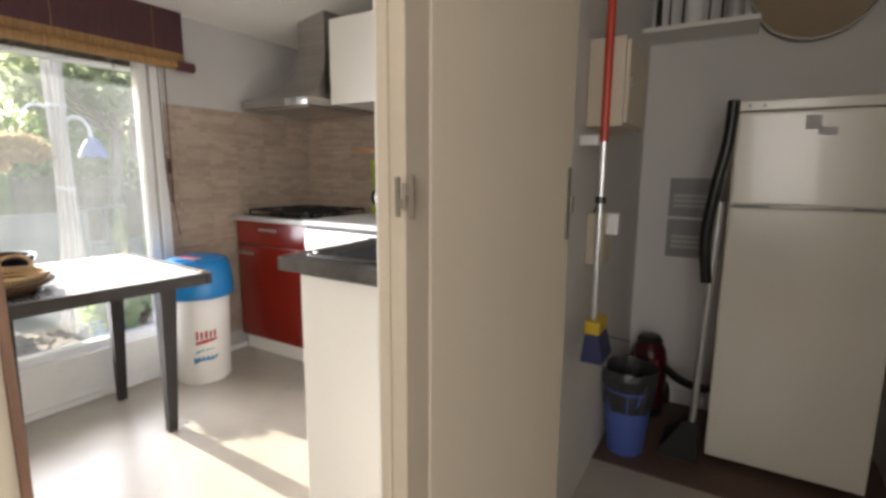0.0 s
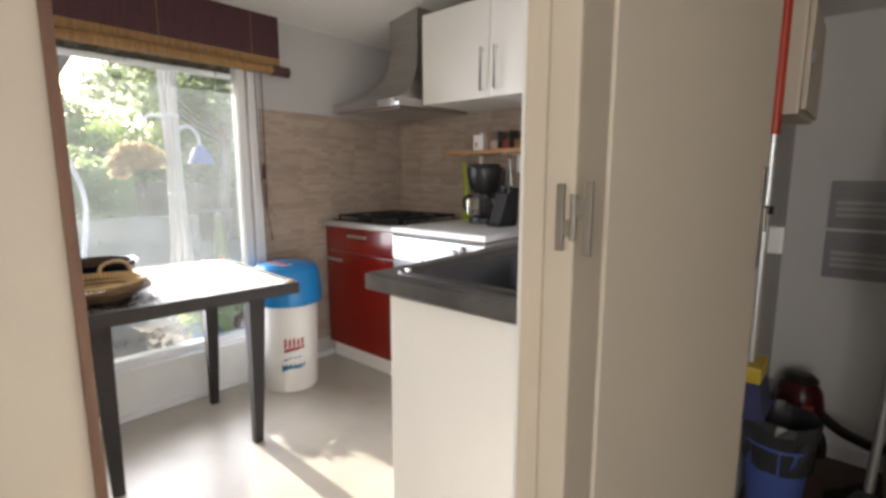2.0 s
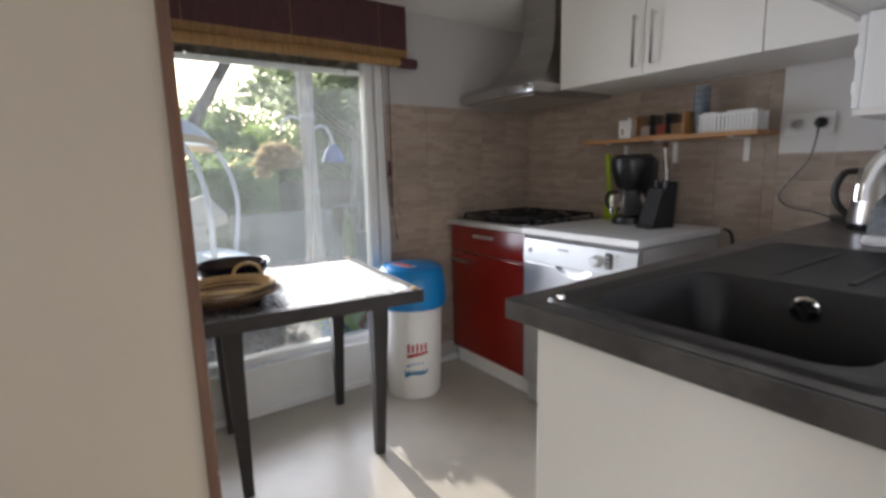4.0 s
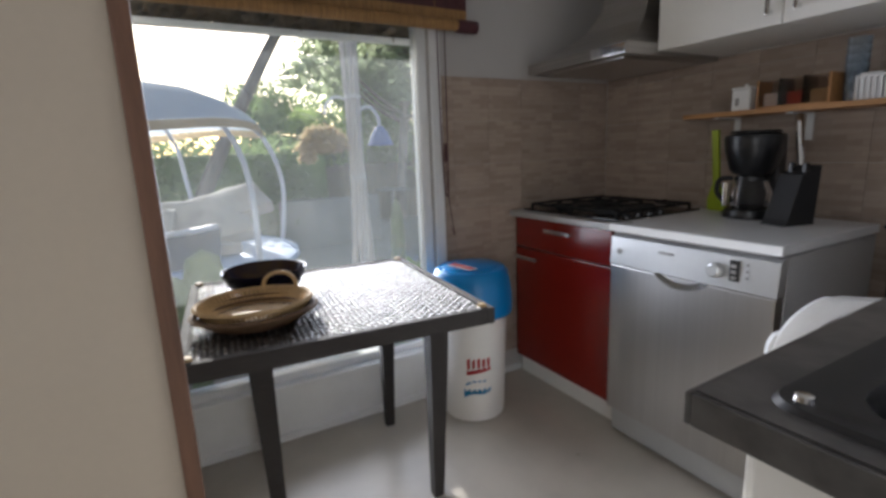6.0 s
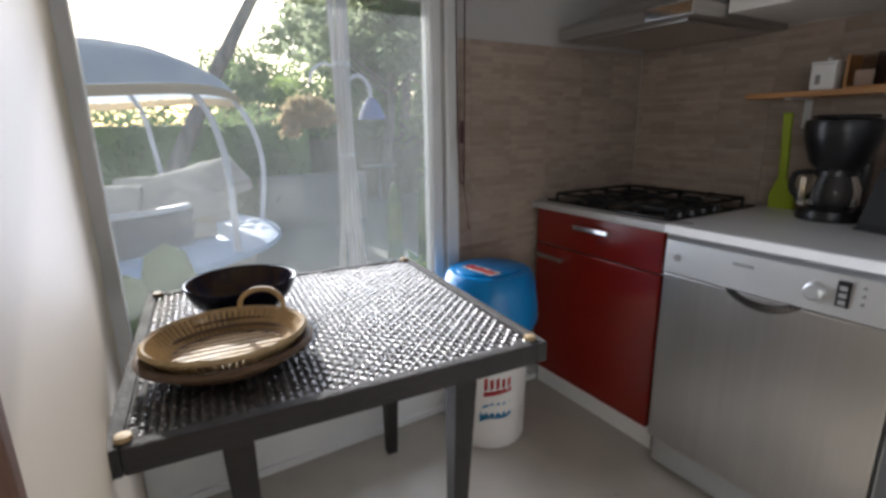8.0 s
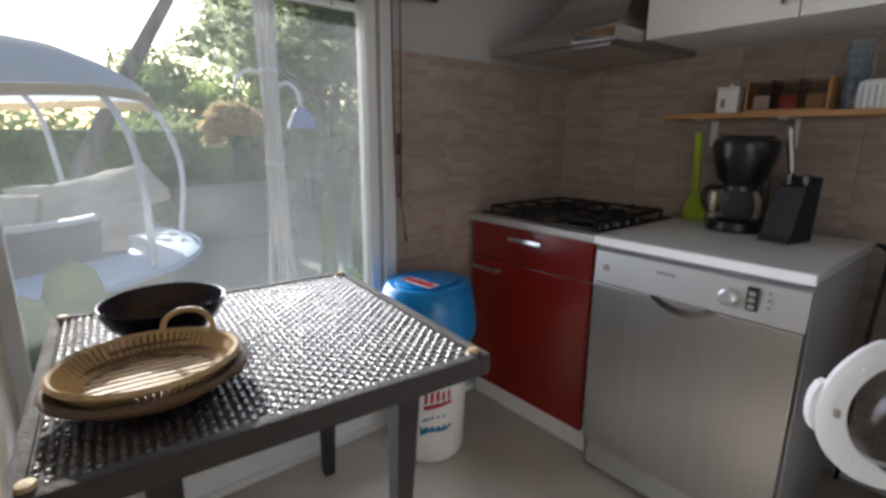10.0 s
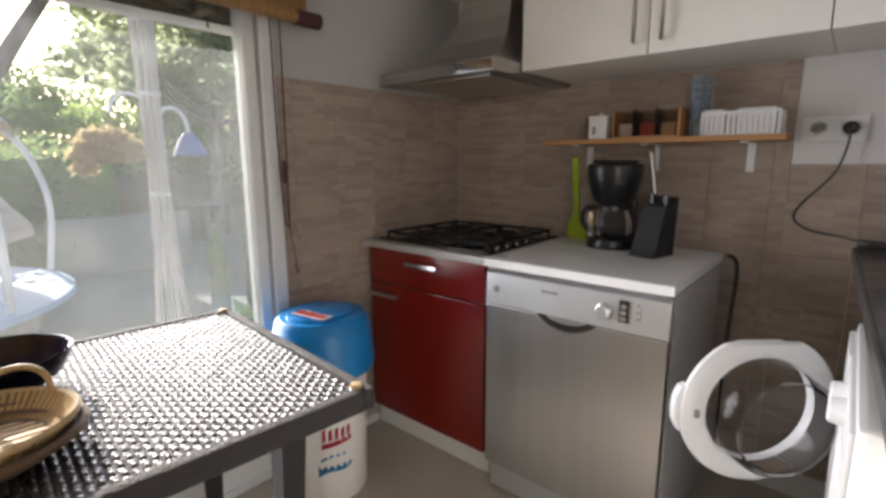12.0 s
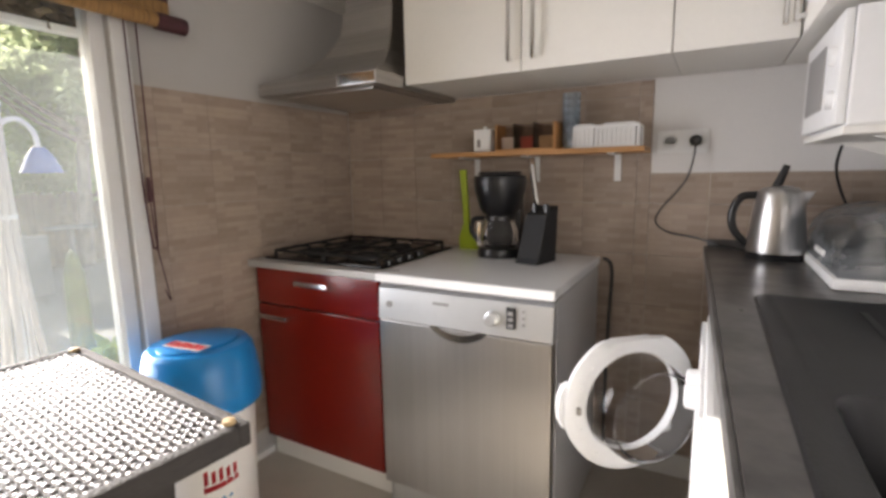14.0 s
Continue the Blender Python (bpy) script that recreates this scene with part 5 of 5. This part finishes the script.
def pebbles():
    verts, faces = [], []
    rng = random.Random(4)
    for k in range(1500):
        x, y = -0.4 - 1.9 * rng.random() ** 1.2, -3.4 + 3.6 * rng.random()
        r = 0.015 + 0.03 * rng.random()
        o = len(verts)
        a = rng.random() * 6
        verts += [(x + r * math.cos(a + k2 * math.pi / 2), y + r * 0.8 * math.sin(a + k2 * math.pi / 2), GZ + 0.012) for k2 in range(4)] + [(x, y, GZ + 0.012 + r * 0.6)]
        faces += [(o, o + 1, o + 4), (o + 1, o + 2, o + 4), (o + 2, o + 3, o + 4), (o + 3, o, o + 4)]
    me = bpy.data.meshes.new("gravel")
    me.from_pydata(verts, [], faces)
    me.materials.append(M["grass_dry"])
    return tagged(new("gravel", me), "loose gravel below the window", "gravel", kind="stuff")


pebbles()


def leaf_cloud(name, centres, count, size, material, parent, seed, flat=0.7, label=""):
    """Small turned leaf blades scattered through uneven clumps: centres hold (x, y, z, radius)."""
    rng = random.Random(seed)
    verts, faces = [], []
    tot = sum(c[3] ** 2 for c in centres)
    for cx, cy, cz, r in centres:
        for k in range(int(count * r * r / tot)):
            d = Vector((rng.gauss(0, 1), rng.gauss(0, 1), rng.gauss(0, 1))).normalized() * r * (0.35 + 0.75 * rng.random() ** 0.5)
            p = Vector((cx + d.x, cy + d.y, cz + d.z * flat))
            a = Vector((rng.gauss(0, 1), rng.gauss(0, 1), rng.gauss(0, 0.7))).normalized()
            b = a.orthogonal().normalized()
            s = size * (0.5 + rng.random())
            o = len(verts)
            verts += [p - a * s, p + b * s * 0.35, p + a * s, p - b * s * 0.35]
            faces.append((o, o + 1, o + 2, o + 3))
    me = bpy.data.meshes.new(name)
    me.from_pydata([tuple(v) for v in verts], [], faces)
    me.materials.append(material)
    ob = new(name, me)
    ob.parent = parent
    return tagged(ob, label)


def tree(x, y, height, spread, seed, lean=0.0, label="tall pine tree with open crown", low=0.42):
    rng = random.Random(seed)
    t = thing("pine_tree", (x, y, GZ), label, "tree", "garden trees")
    trunk = bmesh.new()
    top = Vector((lean * 0.1, lean, height * 0.75))
    add_tube(trunk, [(0, 0, 0), (lean * 0.03, lean * 0.36, height * 0.3), (lean * 0.06, lean * 0.70, height * 0.55), tuple(top)], 0.13, 10, 0.4)
    clumps = []
    for k in range(13):
        f2 = low + (0.92 - low) * rng.random()
        base = Vector((lean * 0.1 * f2, lean * f2, height * 0.75 * f2))
        a = rng.random() * 6.28 if low < 0.6 else 0.5 + 2.1 * rng.random()
        r = spread * (0.45 + 0.6 * rng.random())
        tip = base + Vector((math.cos(a) * r, math.sin(a) * r, height * (0.08 + 0.15 * rng.random())))
        add_tube(trunk, [tuple(base), tuple((base + tip) / 2 + Vector((0, 0, -0.12))), tuple(tip)], 0.055, 6, 0.35)
        for q in range(2):
            o = Vector((rng.gauss(0, 0.35), rng.gauss(0, 0.35), rng.gauss(0, 0.2))) * spread * 0.5
            clumps.append((tip.x + o.x, tip.y + o.y, tip.z + o.z, spread * (0.26 + 0.22 * rng.random())))
    if low > 0.6:
        clumps += [(0.0, 2.0, 2.7, 0.36), (0.2, 2.4, 2.9, 0.45), (0.1, 2.3, 3.4, 0.4)]
    part("trunk", trunk, M["bark"], t, smooth=True)
    leaf_cloud("crown", clumps, 5200, 0.10, M["pine"], t, seed + 50, 0.6)
    return t


for k, (x, y, h2, s, ln) in enumerate(((-8.5, 2.9, 7.0, 2.0, 0.5), (-11.0, 4.2, 8.0, 2.4, -0.6), (-9.5, 6.6, 7.5, 2.2, 0.4), (-14.0, 4.8, 9.0, 2.8, 0.8), (-7.2, 3.6, 6.2, 1.7, 0.3), (-15.0, 7.0, 9.5, 3.0, 0.0), (-13.0, 11.0, 9.0, 3.0, 0.0), (-6.0, -2.25, 5.6, 1.3, 2.3), (-8.0, 2.3, 6.0, 1.6, 0.4))):
    tree(x, y, h2, s, 10 + k, ln, "slanting pine with bare reddish trunk" if k == 7 else "tall pine tree with open crown", 0.8 if k == 7 else 0.42)


def hedge(x, y0, y1, h2, seed):
    g = thing("hedge", (x, y0, GZ), "dense clipped green hedge at the garden's edge", "hedge")
    n2 = int((y1 - y0) / 0.55)
    cs = []
    rng = random.Random(seed)
    for k in range(n2):
        for z in (0.35, 0.85, 1.3):
            if z < h2:
                cs.append((rng.gauss(0, 0.08), 0.55 * k + rng.gauss(0, 0.06), z * h2 / 1.55 + rng.gauss(0, 0.05), 0.44))
    part("branches", box((-0.22, 0, 0), (0.18, y1 - y0, h2 * 0.9), 0.1), M["hedge"], g)
    leaf_cloud("foliage", cs, 14000, 0.06, M["hedge"], g, seed, 1.0)


hedge(-9.8, -10.0, 9.0, 1.75, 3)
for k, (x, y, r) in enumerate(((-10.8, 1.6, 1.1), (-11.2, 3.2, 1.5), (-10.6, 5.0, 1.3), (-11.5, 6.8, 1.7), (-10.8, 8.6, 1.5), (-9.2, 2.4, 0.9), (-12.5, 0.2, 1.0))):
    sh = thing("leafy_shrub", (x, y, GZ), "tall loose green shrub behind the hedge", "shrub", "garden shrubs")
    rng = random.Random(200 + k)
    part("stems", tube([(0, 0, 0), (0.1, 0.1, 1.0), (0.0, 0.2, 2.2 * r)], 0.06, 7, 0.4), M["bark"], sh)
    leaf_cloud("foliage", [(rng.gauss(0, 0.5) * r, rng.gauss(0, 0.6) * r, 1.0 + 2.4 * r * rng.random(), r * (0.4 + 0.3 * rng.random())) for q in range(14)], 5200, 0.085, M["leaf"] if k % 2 else M["hedge"], sh, 300 + k, 0.8)
hedge(-6.5, -7.0, 0.2, 1.72, 5)
def reed_fence():
    verts, faces = [], []
    rng = random.Random(8)
    y = -0.4
    while y < 9.5:
        w, h2, x = 0.02 + 0.02 * rng.random(), 1.22 + 0.08 * rng.random(), -8.3 + 0.02 * rng.random()
        o = len(verts)
        verts += [(x, y, GZ), (x + 0.012, y + w / 2, GZ), (x, y + w, GZ), (x, y, GZ + h2), (x + 0.012, y + w / 2, GZ + h2), (x, y + w, GZ + h2)]
        faces += [(o, o + 1, o + 4, o + 3), (o + 1, o + 2, o + 5, o + 4), (o + 3, o + 4, o + 5)]
        y += w * 0.95
    me = bpy.data.meshes.new("reed_fence")
    me.from_pydata(verts, [], faces)
    me.materials.append(M["reed"])
    return tagged(new("reed_fence", me), "brown reed fence in front of the hedge", "fence", kind="stuff")


reed_fence()
solid("garden_wall", box((-6.05, -0.72, GZ), (-5.88, 0.95, 0.50), 0.02), M["block"], "low grey rendered garden wall", "wall", kind="structure")

# pole bundle with lamp and hanging basket
pl = thing("pole_bundle", (-2.25, -0.69, GZ), "bundle of pale wooden poles tied together", "garden pole")
for k in range(9):
    a = 2 * math.pi * k / 9
    part("pole", tube([(0.16 * math.cos(a), 0.13 * math.sin(a), 0), (0.07 * math.cos(a + 0.4), 0.065 * math.sin(a + 0.4), 0.9), (0.05 * math.cos(a + 0.8), 0.05 * math.sin(a + 0.8), 1.7), (0.075 * math.cos(a + 1.0), 0.075 * math.sin(a + 1.0), 2.9)], 0.013 + 0.003 * (k % 3), 7), M["pole"], pl, smooth=True)
for z in (1.25, 1.95):
    part("tie", lathe([(0.060, 0), (0.072, 0.004), (0.072, 0.03), (0.060, 0.034)], 20, c=(0, 0, z)), M["pvc"], pl)
gl2 = thing("garden_lamp", pose(-2.22, -0.70, GZ) @ Matrix.Diagonal((1, 1, 1.05, 1)), "white crook post with blue bell-shaped lamp", "garden lamp")
part("post", tube([(0, 0, 0.0), (0, 0, 1.0), (0, 0.0, 1.62), (0, 0.06, 1.76), (0, 0.15, 1.79), (0, 0.22, 1.72), (0, 0.235, 1.62)], 0.016, 8), M["tube_white"], gl2, smooth=True)
part("shade", lathe([(0.03, 0.10), (0.04, 0.09), (0.075, 0.04), (0.118, -0.06), (0.112, -0.06), (0.07, 0.035), (0.03, 0.09)], 28, c=(0, 0.237, 1.53)), M["lamp_blue"], gl2, smooth=True)
hb = thing("hanging_basket", (-2.25, -0.65, GZ), "white crook with a hanging basket of dried plants", "hanging basket")
part("post", tube([(0, 0, 0.0), (0, 0, 1.3), (0, -0.02, 1.78), (0, -0.09, 1.93), (0, -0.2, 1.96), (0, -0.28, 1.90), (0, -0.30, 1.82)], 0.013, 8), M["tube_white"], hb, smooth=True)
part("chain", tube([(0, -0.30, 1.82), (0, -0.32, 1.62)], 0.004, 6), M["hinge"], hb)
part("basket", lathe([(0, -0.10), (0.08, -0.085), (0.13, -0.03), (0.15, 0.02), (0.14, 0.02), (0, 0.0)], 24, c=(0, -0.33, 1.58)), M["dry_straw"], hb, smooth=True)
leaf_cloud("dried_plants", [(0, -0.33, 1.62, 0.17), (0, -0.46, 1.54, 0.09), (0, -0.48, 1.46, 0.06), (0, -0.21, 1.55, 0.08)], 1000, 0.045, M["dry_straw"], hb, 91, 0.5)

# round daybed with canopy
db = thing("garden_daybed", (-3.58, -2.60, GZ), "round pale blue daybed with arched canopy and cushions", "daybed")
part("deck", lathe([(0, 0.44), (1.50, 0.44), (1.58, 0.47), (1.57, 0.51), (1.50, 0.53), (0, 0.53)], 64), M["daybed_blue"], db, smooth=True)
part("base", lathe([(0, 0.0), (1.22, 0.0), (1.42, 0.44), (0, 0.44)], 48), M["cushion"], db, "pale woven underside", smooth=True)


def arc_wall(r0, r1, z0, z1, a0, a1, n=28):
    """An upright wall bent round the daybed's middle."""
    bm = bmesh.new()
    rings = []
    for k in range(n + 1):
        a = radians(a0 + (a1 - a0) * k / n)
        c, q = math.cos(a), math.sin(a)
        rings.append([bm.verts.new((r * c, r * q, z)) for r, z in ((r0, z0), (r1, z0), (r1 + 0.03, z1), (r0 + 0.03, z1))])
    for a, b in zip(rings, rings[1:]):
        for k in range(4):
            bm.faces.new((a[k], a[(k + 1) % 4], b[(k + 1) % 4], b[k]))
    bm.faces.new(rings[0][::-1])
    bm.faces.new(rings[-1])
    return bm


part("backrest", arc_wall(0.90, 0.95, 0.531, 0.84, -75, 52), M["daybed_dark"], db, "dark woven backrest", smooth=True)
part("rim", tube([(0.95 * math.cos(radians(a)), 0.95 * math.sin(radians(a)), 0.855) for a in range(-75, 60, 9)], 0.030, 10), M["tube_white"], db, "white rolled rim", smooth=True)


def cushion(sx, sy, sz, m):
    """A plump, slightly sagging cushion."""
    bm = bmesh.new()
    bmesh.ops.create_cube(bm, size=2)
    bmesh.ops.subdivide_edges(bm, edges=bm.edges, cuts=7, use_grid_fill=True)
    for v in bm.verts:
        x, y, z = v.co
        e = 1 - 0.45 * max(abs(x), abs(y)) ** 4
        v.co = Vector((x * sx, y * sy, z * sz * e)) + Vector((0, 0, 1)) * 0.03 * noise.noise(Vector((x * 2, y * 2, z)))
    bmesh.ops.transform(bm, matrix=m, verts=bm.verts)
    return bm


for sx, sy, sz, place in ((0.30, 0.42, 0.12, pose(0.18, 0.66, 0.86, 6, 38, 8)), (0.26, 0.40, 0.10, pose(0.02, 0.90, 0.98, 14, 24, 14)), (0.24, 0.30, 0.10, pose(0.40, 0.10, 0.86, 0, 30, -10)), (0.55, 0.75, 0.08, pose(0.0, 0.2, 0.61, 0, 0, 0))):
    part("cushion", cushion(sx, sy, sz, place), M["cushion"], db, "ecru cushion", smooth=True)
# tubular arches from the deck's edge to the canopy's hub
for pts in ([(0.40, 0.55, 2.02), (0.68, 0.90, 1.76), (0.96, 1.03, 1.28), (1.13, 1.02, 0.53)],
            [(-0.02, 0.80, 2.03), (-0.02, 1.29, 1.76), (-0.17, 1.53, 1.21), (-0.32, 1.50, 0.53)],
            [(-0.75, 0.30, 2.02), (-1.20, 0.52, 1.70), (-1.38, 0.60, 1.20), (-1.42, 0.67, 0.53)],
            [(0.50, -0.55, 2.02), (0.90, -0.90, 1.70), (1.12, -1.0, 1.25), (1.15, -1.0, 0.53)]):
    part("arch", tube(pts, 0.026, 8), M["tube_white"], db, "white metal arch", smooth=True)


def canopy(profile, material, name):
    """A sagging cloth dome turned over the daybed."""
    bm = bmesh.new()
    rows2 = []
    for r, z in profile:
        rows2.append([bm.verts.new((r * math.cos(a), r * math.sin(a), z - 0.02 * math.cos(4 * a) * r)) for a in [2 * math.pi * k / 48 for k in range(48)]])
    for a, b in zip(rows2, rows2[1:]):
        for k in range(48):
            q = (k + 1) % 48
            bm.faces.new((a[k], a[q], b[q], b[k]))
    bmesh.ops.solidify(bm, geom=bm.faces, thickness=0.006)
    return part(name, bm, material, db, smooth=True)


canopy([(1.335, 1.715), (1.320, 1.79)], M["canvas"], "canopy_edge")
canopy([(1.318, 1.792), (1.22, 1.90), (1.05, 2.01), (0.80, 2.11), (0.50, 2.17), (0.20, 2.20), (0.02, 2.205)], M["canvas_blue"], "canopy")

# small garden table, pots and plants by the window
gt = thing("garden_table", (-7.6, 1.95, GZ), "small grey round garden table", "table")
part("tabletop", lathe([(0, 0.70), (0.36, 0.70), (0.37, 0.715), (0.36, 0.73), (0, 0.73)], 28), M["block"], gt)
part("stem", cyl((0, 0, 0.02), (0, 0, 0.70), 0.05, seg=14), M["block"], gt)
part("foot", lathe([(0, 0), (0.22, 0), (0.2, 0.03), (0.05, 0.05), (0, 0.05)], 20), M["block"], gt)
for x, y, r, h2, mm, nm in ((-0.37, -1.26, 0.095, 0.58, "pot_blue", "tall blue plant pot by the window"), (-0.38, -1.06, 0.105, 0.60, "pot", "red plant pot by the window")):
    p2 = thing("plant_pot", (x, y, GZ), nm, "plant pot")
    part("pot", lathe([(0, 0), (r * 0.75, 0), (r, h2 * 0.9), (r * 1.08, h2 * 0.9), (r * 1.08, h2), (r * 0.95, h2), (r * 0.9, h2 * 0.92), (0, h2 * 0.92)], 28), M[mm], p2, smooth=True)
    leaf_cloud("leaves", [(0, 0, h2 + 0.10, 0.16), (0.04, 0.05, h2 + 0.02, 0.13)], 420, 0.055, M["leaf"], p2, 31 + int(x * 100), 0.9)
for x, y, h2 in ((-0.9, -0.92, 1.18), (-0.9, -0.72, 1.21), (-0.45, -2.17, 0.88)):
    c2 = thing("garden_cactus", (x, y, GZ), "ribbed green column cactus beside the house", "cactus")
    part("stem", lathe([(0.03, 0), (0.045, 0.1), (0.05, h2 * 0.6), (0.042, h2 * 0.9), (0.02, h2 * 0.98), (0, h2)], 10), M["cactus"], c2, smooth=True)
    if y < -2:
        for s in (-1, 1):
            part("pad", lathe([(0, -0.13), (0.06, -0.1), (0.095, 0), (0.07, 0.1), (0, 0.14)], 16, 0.35, 1.0, (0, 0.07 * s, h2 + 0.05 * s)), M["cactus"], c2, smooth=True)
for x, y in ((-4.6, 1.55), (-3.9, 2.6)):
    yk = thing("yucca_plant", (x, y, GZ), "spiky bright green yucca", "plant")
    part("trunk", cyl((0, 0, 0), (0, 0, 0.75), 0.07, 0.05, 10), M["bark"], yk)
    bm = bmesh.new()
    rng = random.Random(int(x * 10))
    for k in range(46):
        a, el = rng.random() * 6.28, 0.1 + 1.3 * rng.random()
        d = Vector((math.cos(a) * math.cos(el), math.sin(a) * math.cos(el), math.sin(el)))
        s = d.cross(Vector((0, 0, 1))).normalized() * 0.02
        b0 = Vector((0, 0, 0.75))
        v = [bm.verts.new(b0 + s), bm.verts.new(b0 - s), bm.verts.new(b0 + d * 0.35 - s + Vector((0, 0, 0.02))), bm.verts.new(b0 + d * 0.55 + Vector((0, 0, -0.06))), bm.verts.new(b0 + d * 0.35 + s + Vector((0, 0, 0.02)))]
        bm.faces.new(v)
    part("leaves", bm, M["leaf"], yk)
# fringe of the awning seen at the top of the window
aw = thing("thatched_awning", (-0.34, -1.7, 1.715), "dry thatch fringe of an awning above the window", "awning")
part("rail", box((-0.02, -0.55, 0.0), (0.02, 0.86, 0.028), 0.006), M["pvc"], aw, "white awning rail")
part("roof", loft([[(0.20, -0.55, 0.20), (0.20, 0.86, 0.20), (0.20, 0.86, 0.24), (0.20, -0.55, 0.24)], [(-0.06, -0.55, 0.07), (-0.06, 0.86, 0.07), (-0.06, 0.86, 0.11), (-0.06, -0.55, 0.11)]]), M["thatch"], aw)
leaf_cloud("fringe", [(-0.02, -0.5 + 0.105 * k, 0.075, 0.06) for k in range(13)], 2600, 0.03, M["thatch"], aw, 77, 0.75)

# ---- tiles last: alike pieces share one mesh ----
def tile_mesh(w, h2, t=0.006):
    return mesh("tile", add_box(bmesh.new(), (0, -t, 0), (w, 0, h2), 0.0), M["tile"])


TW, TH, G = 0.2, 0.2, 0.0012
cuts = {}


def cut_tile(w, h2):
    key = (round(w, 3), round(h2, 3))
    if key not in cuts:
        cuts[key] = tile_mesh(w - G, h2 - G)
    return cuts[key]


# back wall: full height left of the board, lower right of it
z = 0.09
row = 0
while z < 1.54:
    x = 0.008
    while x < XW_R - 0.01:
        right = min(x + TW, XW_R - 0.002)
        top_z = min(z + TH, 1.545)
        if x < 1.457 < right:
            right = 1.457
        if x >= 1.456:
            top_z = min(top_z, 1.204)
        if top_z - z > 0.02 and right - x > 0.015:
            ob = new("tile", cut_tile(right - x, top_z - z))
            ob.matrix_world = Matrix.Translation((x, -0.001, z))
            ob.parent = wall_north
        x = right
    z += TH
# window wall, towards the window
z = 0.12
while z < 1.53:
    y = -0.008
    while y > -1.062:
        lo = max(y - TW, -1.065)
        top_z = min(z + TH, 1.532)
        if y - lo > 0.015 and top_z - z > 0.02:
            ob = new("tile", cut_tile(y - lo, top_z - z))
            ob.matrix_world = pose(0.001, lo, z, 0, 0, 90)
            ob.parent = wall_west
        y = lo
    z += TH
